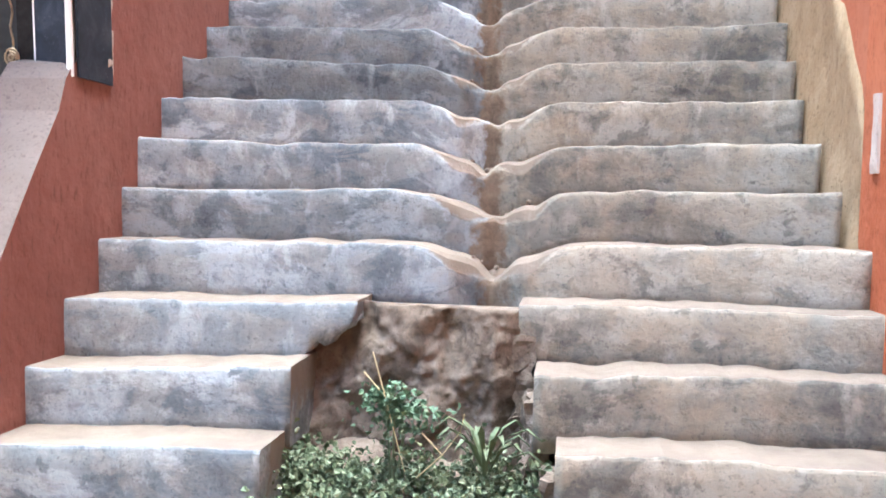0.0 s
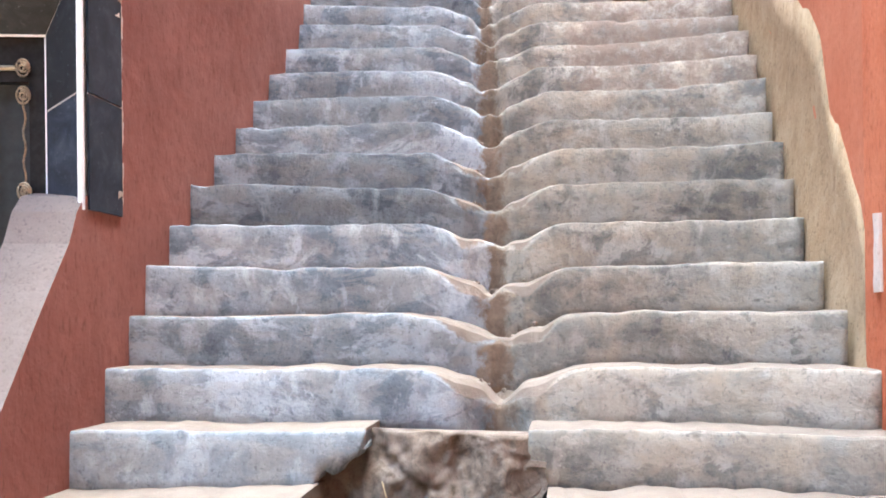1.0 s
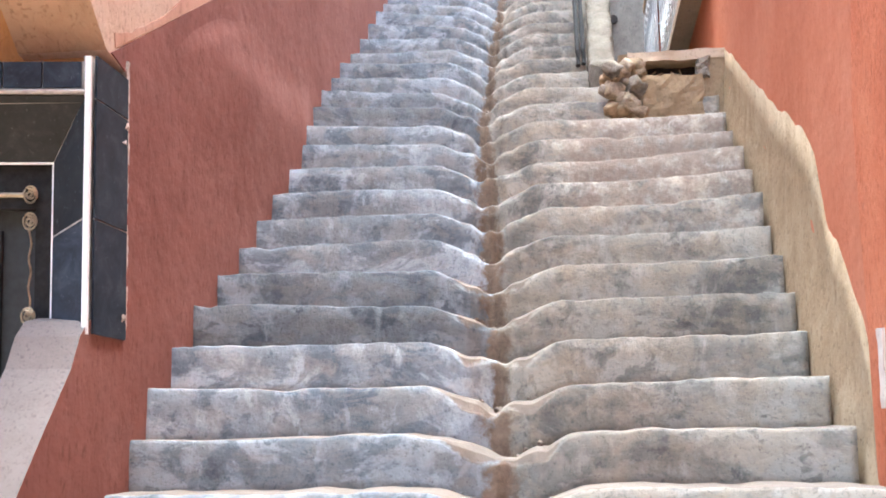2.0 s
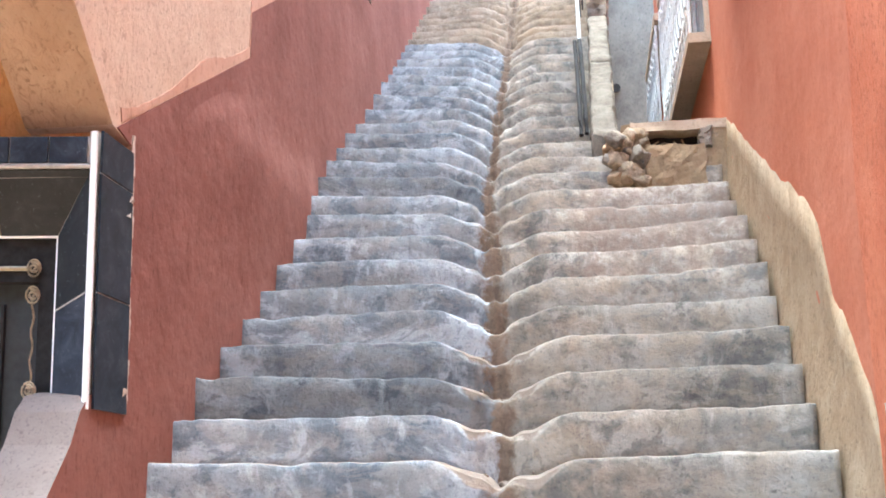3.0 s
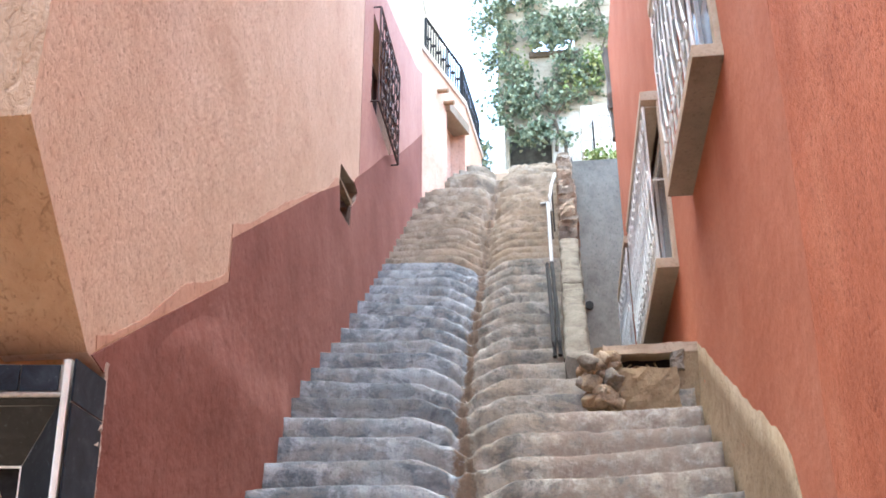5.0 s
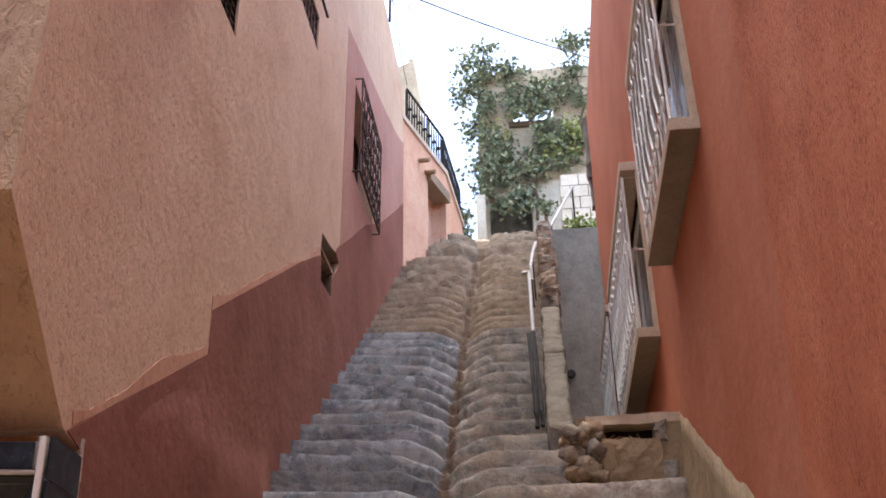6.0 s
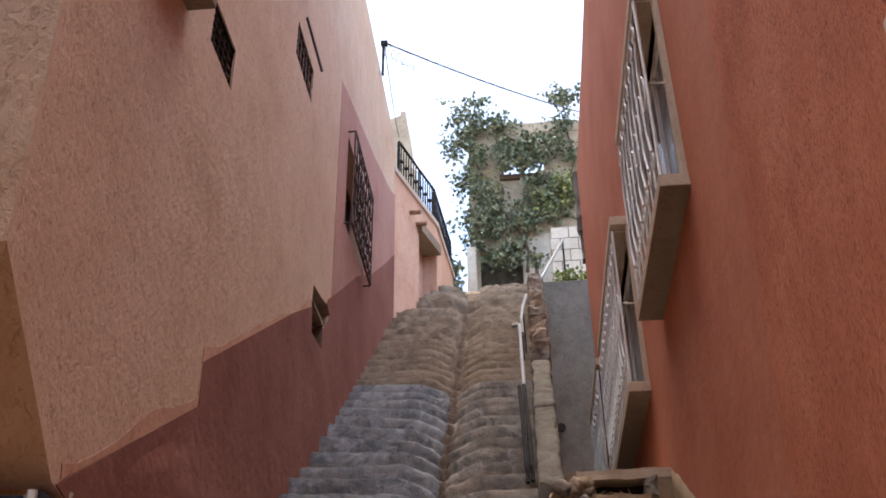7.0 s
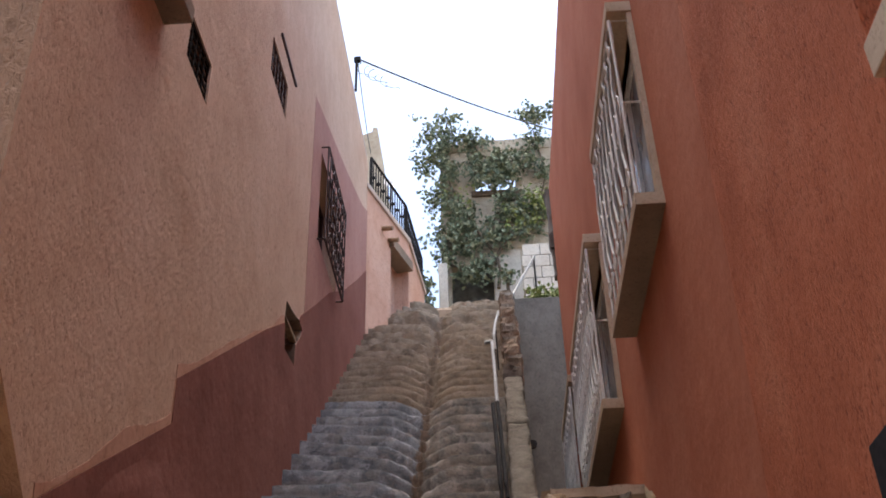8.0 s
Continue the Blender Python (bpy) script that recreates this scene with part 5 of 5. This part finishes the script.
tagged(part("earth_slope", bm, PIT_SOIL), "loose earth slope in the gap of the lower steps", "earth", kind="structure")
for (x0, x1, y0, z0, z1, sd) in [(-0.14, -0.09, 3.12, 0.5, 1.12, 1), (-0.085, -0.04, 2.93, 0.5, 0.95, 2), (-0.02, 0.02, 2.72, 0.4, 0.77, 3)]:
    bm = bmesh.new()
    rough_box(bm, x0 - 0.01, x1 + 0.01, y0 + 0.03, 3.2, z0, z1 - 0.02, 0.03, 0.018, 11, sd)
    tagged(part("crumbled_edge", bm, PIT_SOIL), "crumbling sandy edge of the broken steps", "earth", kind="structure")

weeds = thing("weed_patch", (-0.4, 2.8, 0.6), "low green weeds growing in the broken gap", "weeds", kind="stuff")
WC = []
rngw = np.random.default_rng(12)
for i in range(170):
    x, y = rngw.uniform(-0.82, -0.03), rngw.uniform(2.35, 3.0)
    z = 0.08 + 0.64 * ((y - 1.7) / 1.5) ** 0.8
    WC.append((x, y, z + rngw.uniform(0.03, 0.085), 0.09, 0.08, 0.08, 60))
for i in range(60):
    x, y = rngw.uniform(-0.82, -0.03), rngw.uniform(2.4, 3.0)
    z = 0.08 + 0.64 * ((y - 1.7) / 1.5) ** 0.8
    h = rngw.uniform(0.08, 0.20)
    for j in range(6):
        WC.append((x + 0.01 * j * rngw.normal(), y, z + h * (j + 1) / 6, 0.045 - 0.005 * j, 0.04, 0.02, 9))
leaves("leaves", WC, WEED, weeds, (0.009, 0.026), 13)
tall = thing("tall_weed", (-0.47, 2.9, 0.7), "bluish green weed with lobed leaves before the earth face", "weed")
leaves("leaves", [(-0.48, 2.92, 0.91, 0.08, 0.05, 0.05, 190), (-0.43, 2.92, 0.87, 0.12, 0.05, 0.05, 190), (-0.50, 2.92, 0.93, 0.06, 0.04, 0.04, 90)], WEED_BLUE, tall, (0.012, 0.028), 14)
bm = bmesh.new()
for k, (dx, h) in enumerate([(-0.02, 0.24), (0.03, 0.2), (0.0, 0.26)]):
    tube(bm, [(-0.47, 2.92, 0.62), (-0.47 + dx, 2.91, 0.62 + h)], 0.004, 5)
under(part("stem", bm, WEED), tall)
stalk = thing("dry_stalk", (-0.5, 2.9, 0.7), "dry straw-coloured stalk standing among the weeds", "stalk")
for pts in ([(-0.43, 2.88, 0.72), (-0.49, 2.89, 0.92), (-0.535, 2.9, 1.06)], [(-0.49, 2.89, 0.93), (-0.56, 2.9, 1.0)], [(-0.40, 2.88, 0.70), (-0.32, 2.86, 0.78), (-0.27, 2.86, 0.85), (-0.26, 2.86, 0.90)], [(-0.32, 2.86, 0.78), (-0.38, 2.86, 0.84)]):
    bm = bmesh.new()
    tube(bm, pts, 0.002, 5)
    under(part("stem", bm, STRAW), stalk)
thistle = thing("long_leaf_weed", (-0.2, 2.9, 0.7), "weed with long narrow drooping leaves", "weed")
for i in range(18):
    a = i * 2.4
    bm = bmesh.new()
    L = 0.10 + 0.05 * random.random()
    base = Vector((-0.20 + 0.02 * math.cos(a), 2.86, 0.72 + 0.005 * i))
    d = Vector((math.cos(a), 0.5 * math.sin(a) - 0.2, 0))
    sd = Vector((-d.y, d.x, 0)).normalized() * 0.011
    ps = [base + d * L * f + Vector((0, 0, 0.09 * math.sin(f * 2.4))) for f in (0, 0.35, 0.7, 1.0)]
    w = [0.5, 1.0, 0.8, 0.05]
    va = [bm.verts.new(p + sd * k) for p, k in zip(ps, w)]
    vb = [bm.verts.new(p - sd * k) for p, k in zip(ps, w)]
    vc = [bm.verts.new(p - Vector((0, 0, 0.004))) for p in ps]
    for j in range(3):
        bm.faces.new((va[j], va[j + 1], vc[j + 1], vc[j]))
        bm.faces.new((vc[j], vc[j + 1], vb[j + 1], vb[j]))
    under(part("leaf", bm, WEED), thistle)
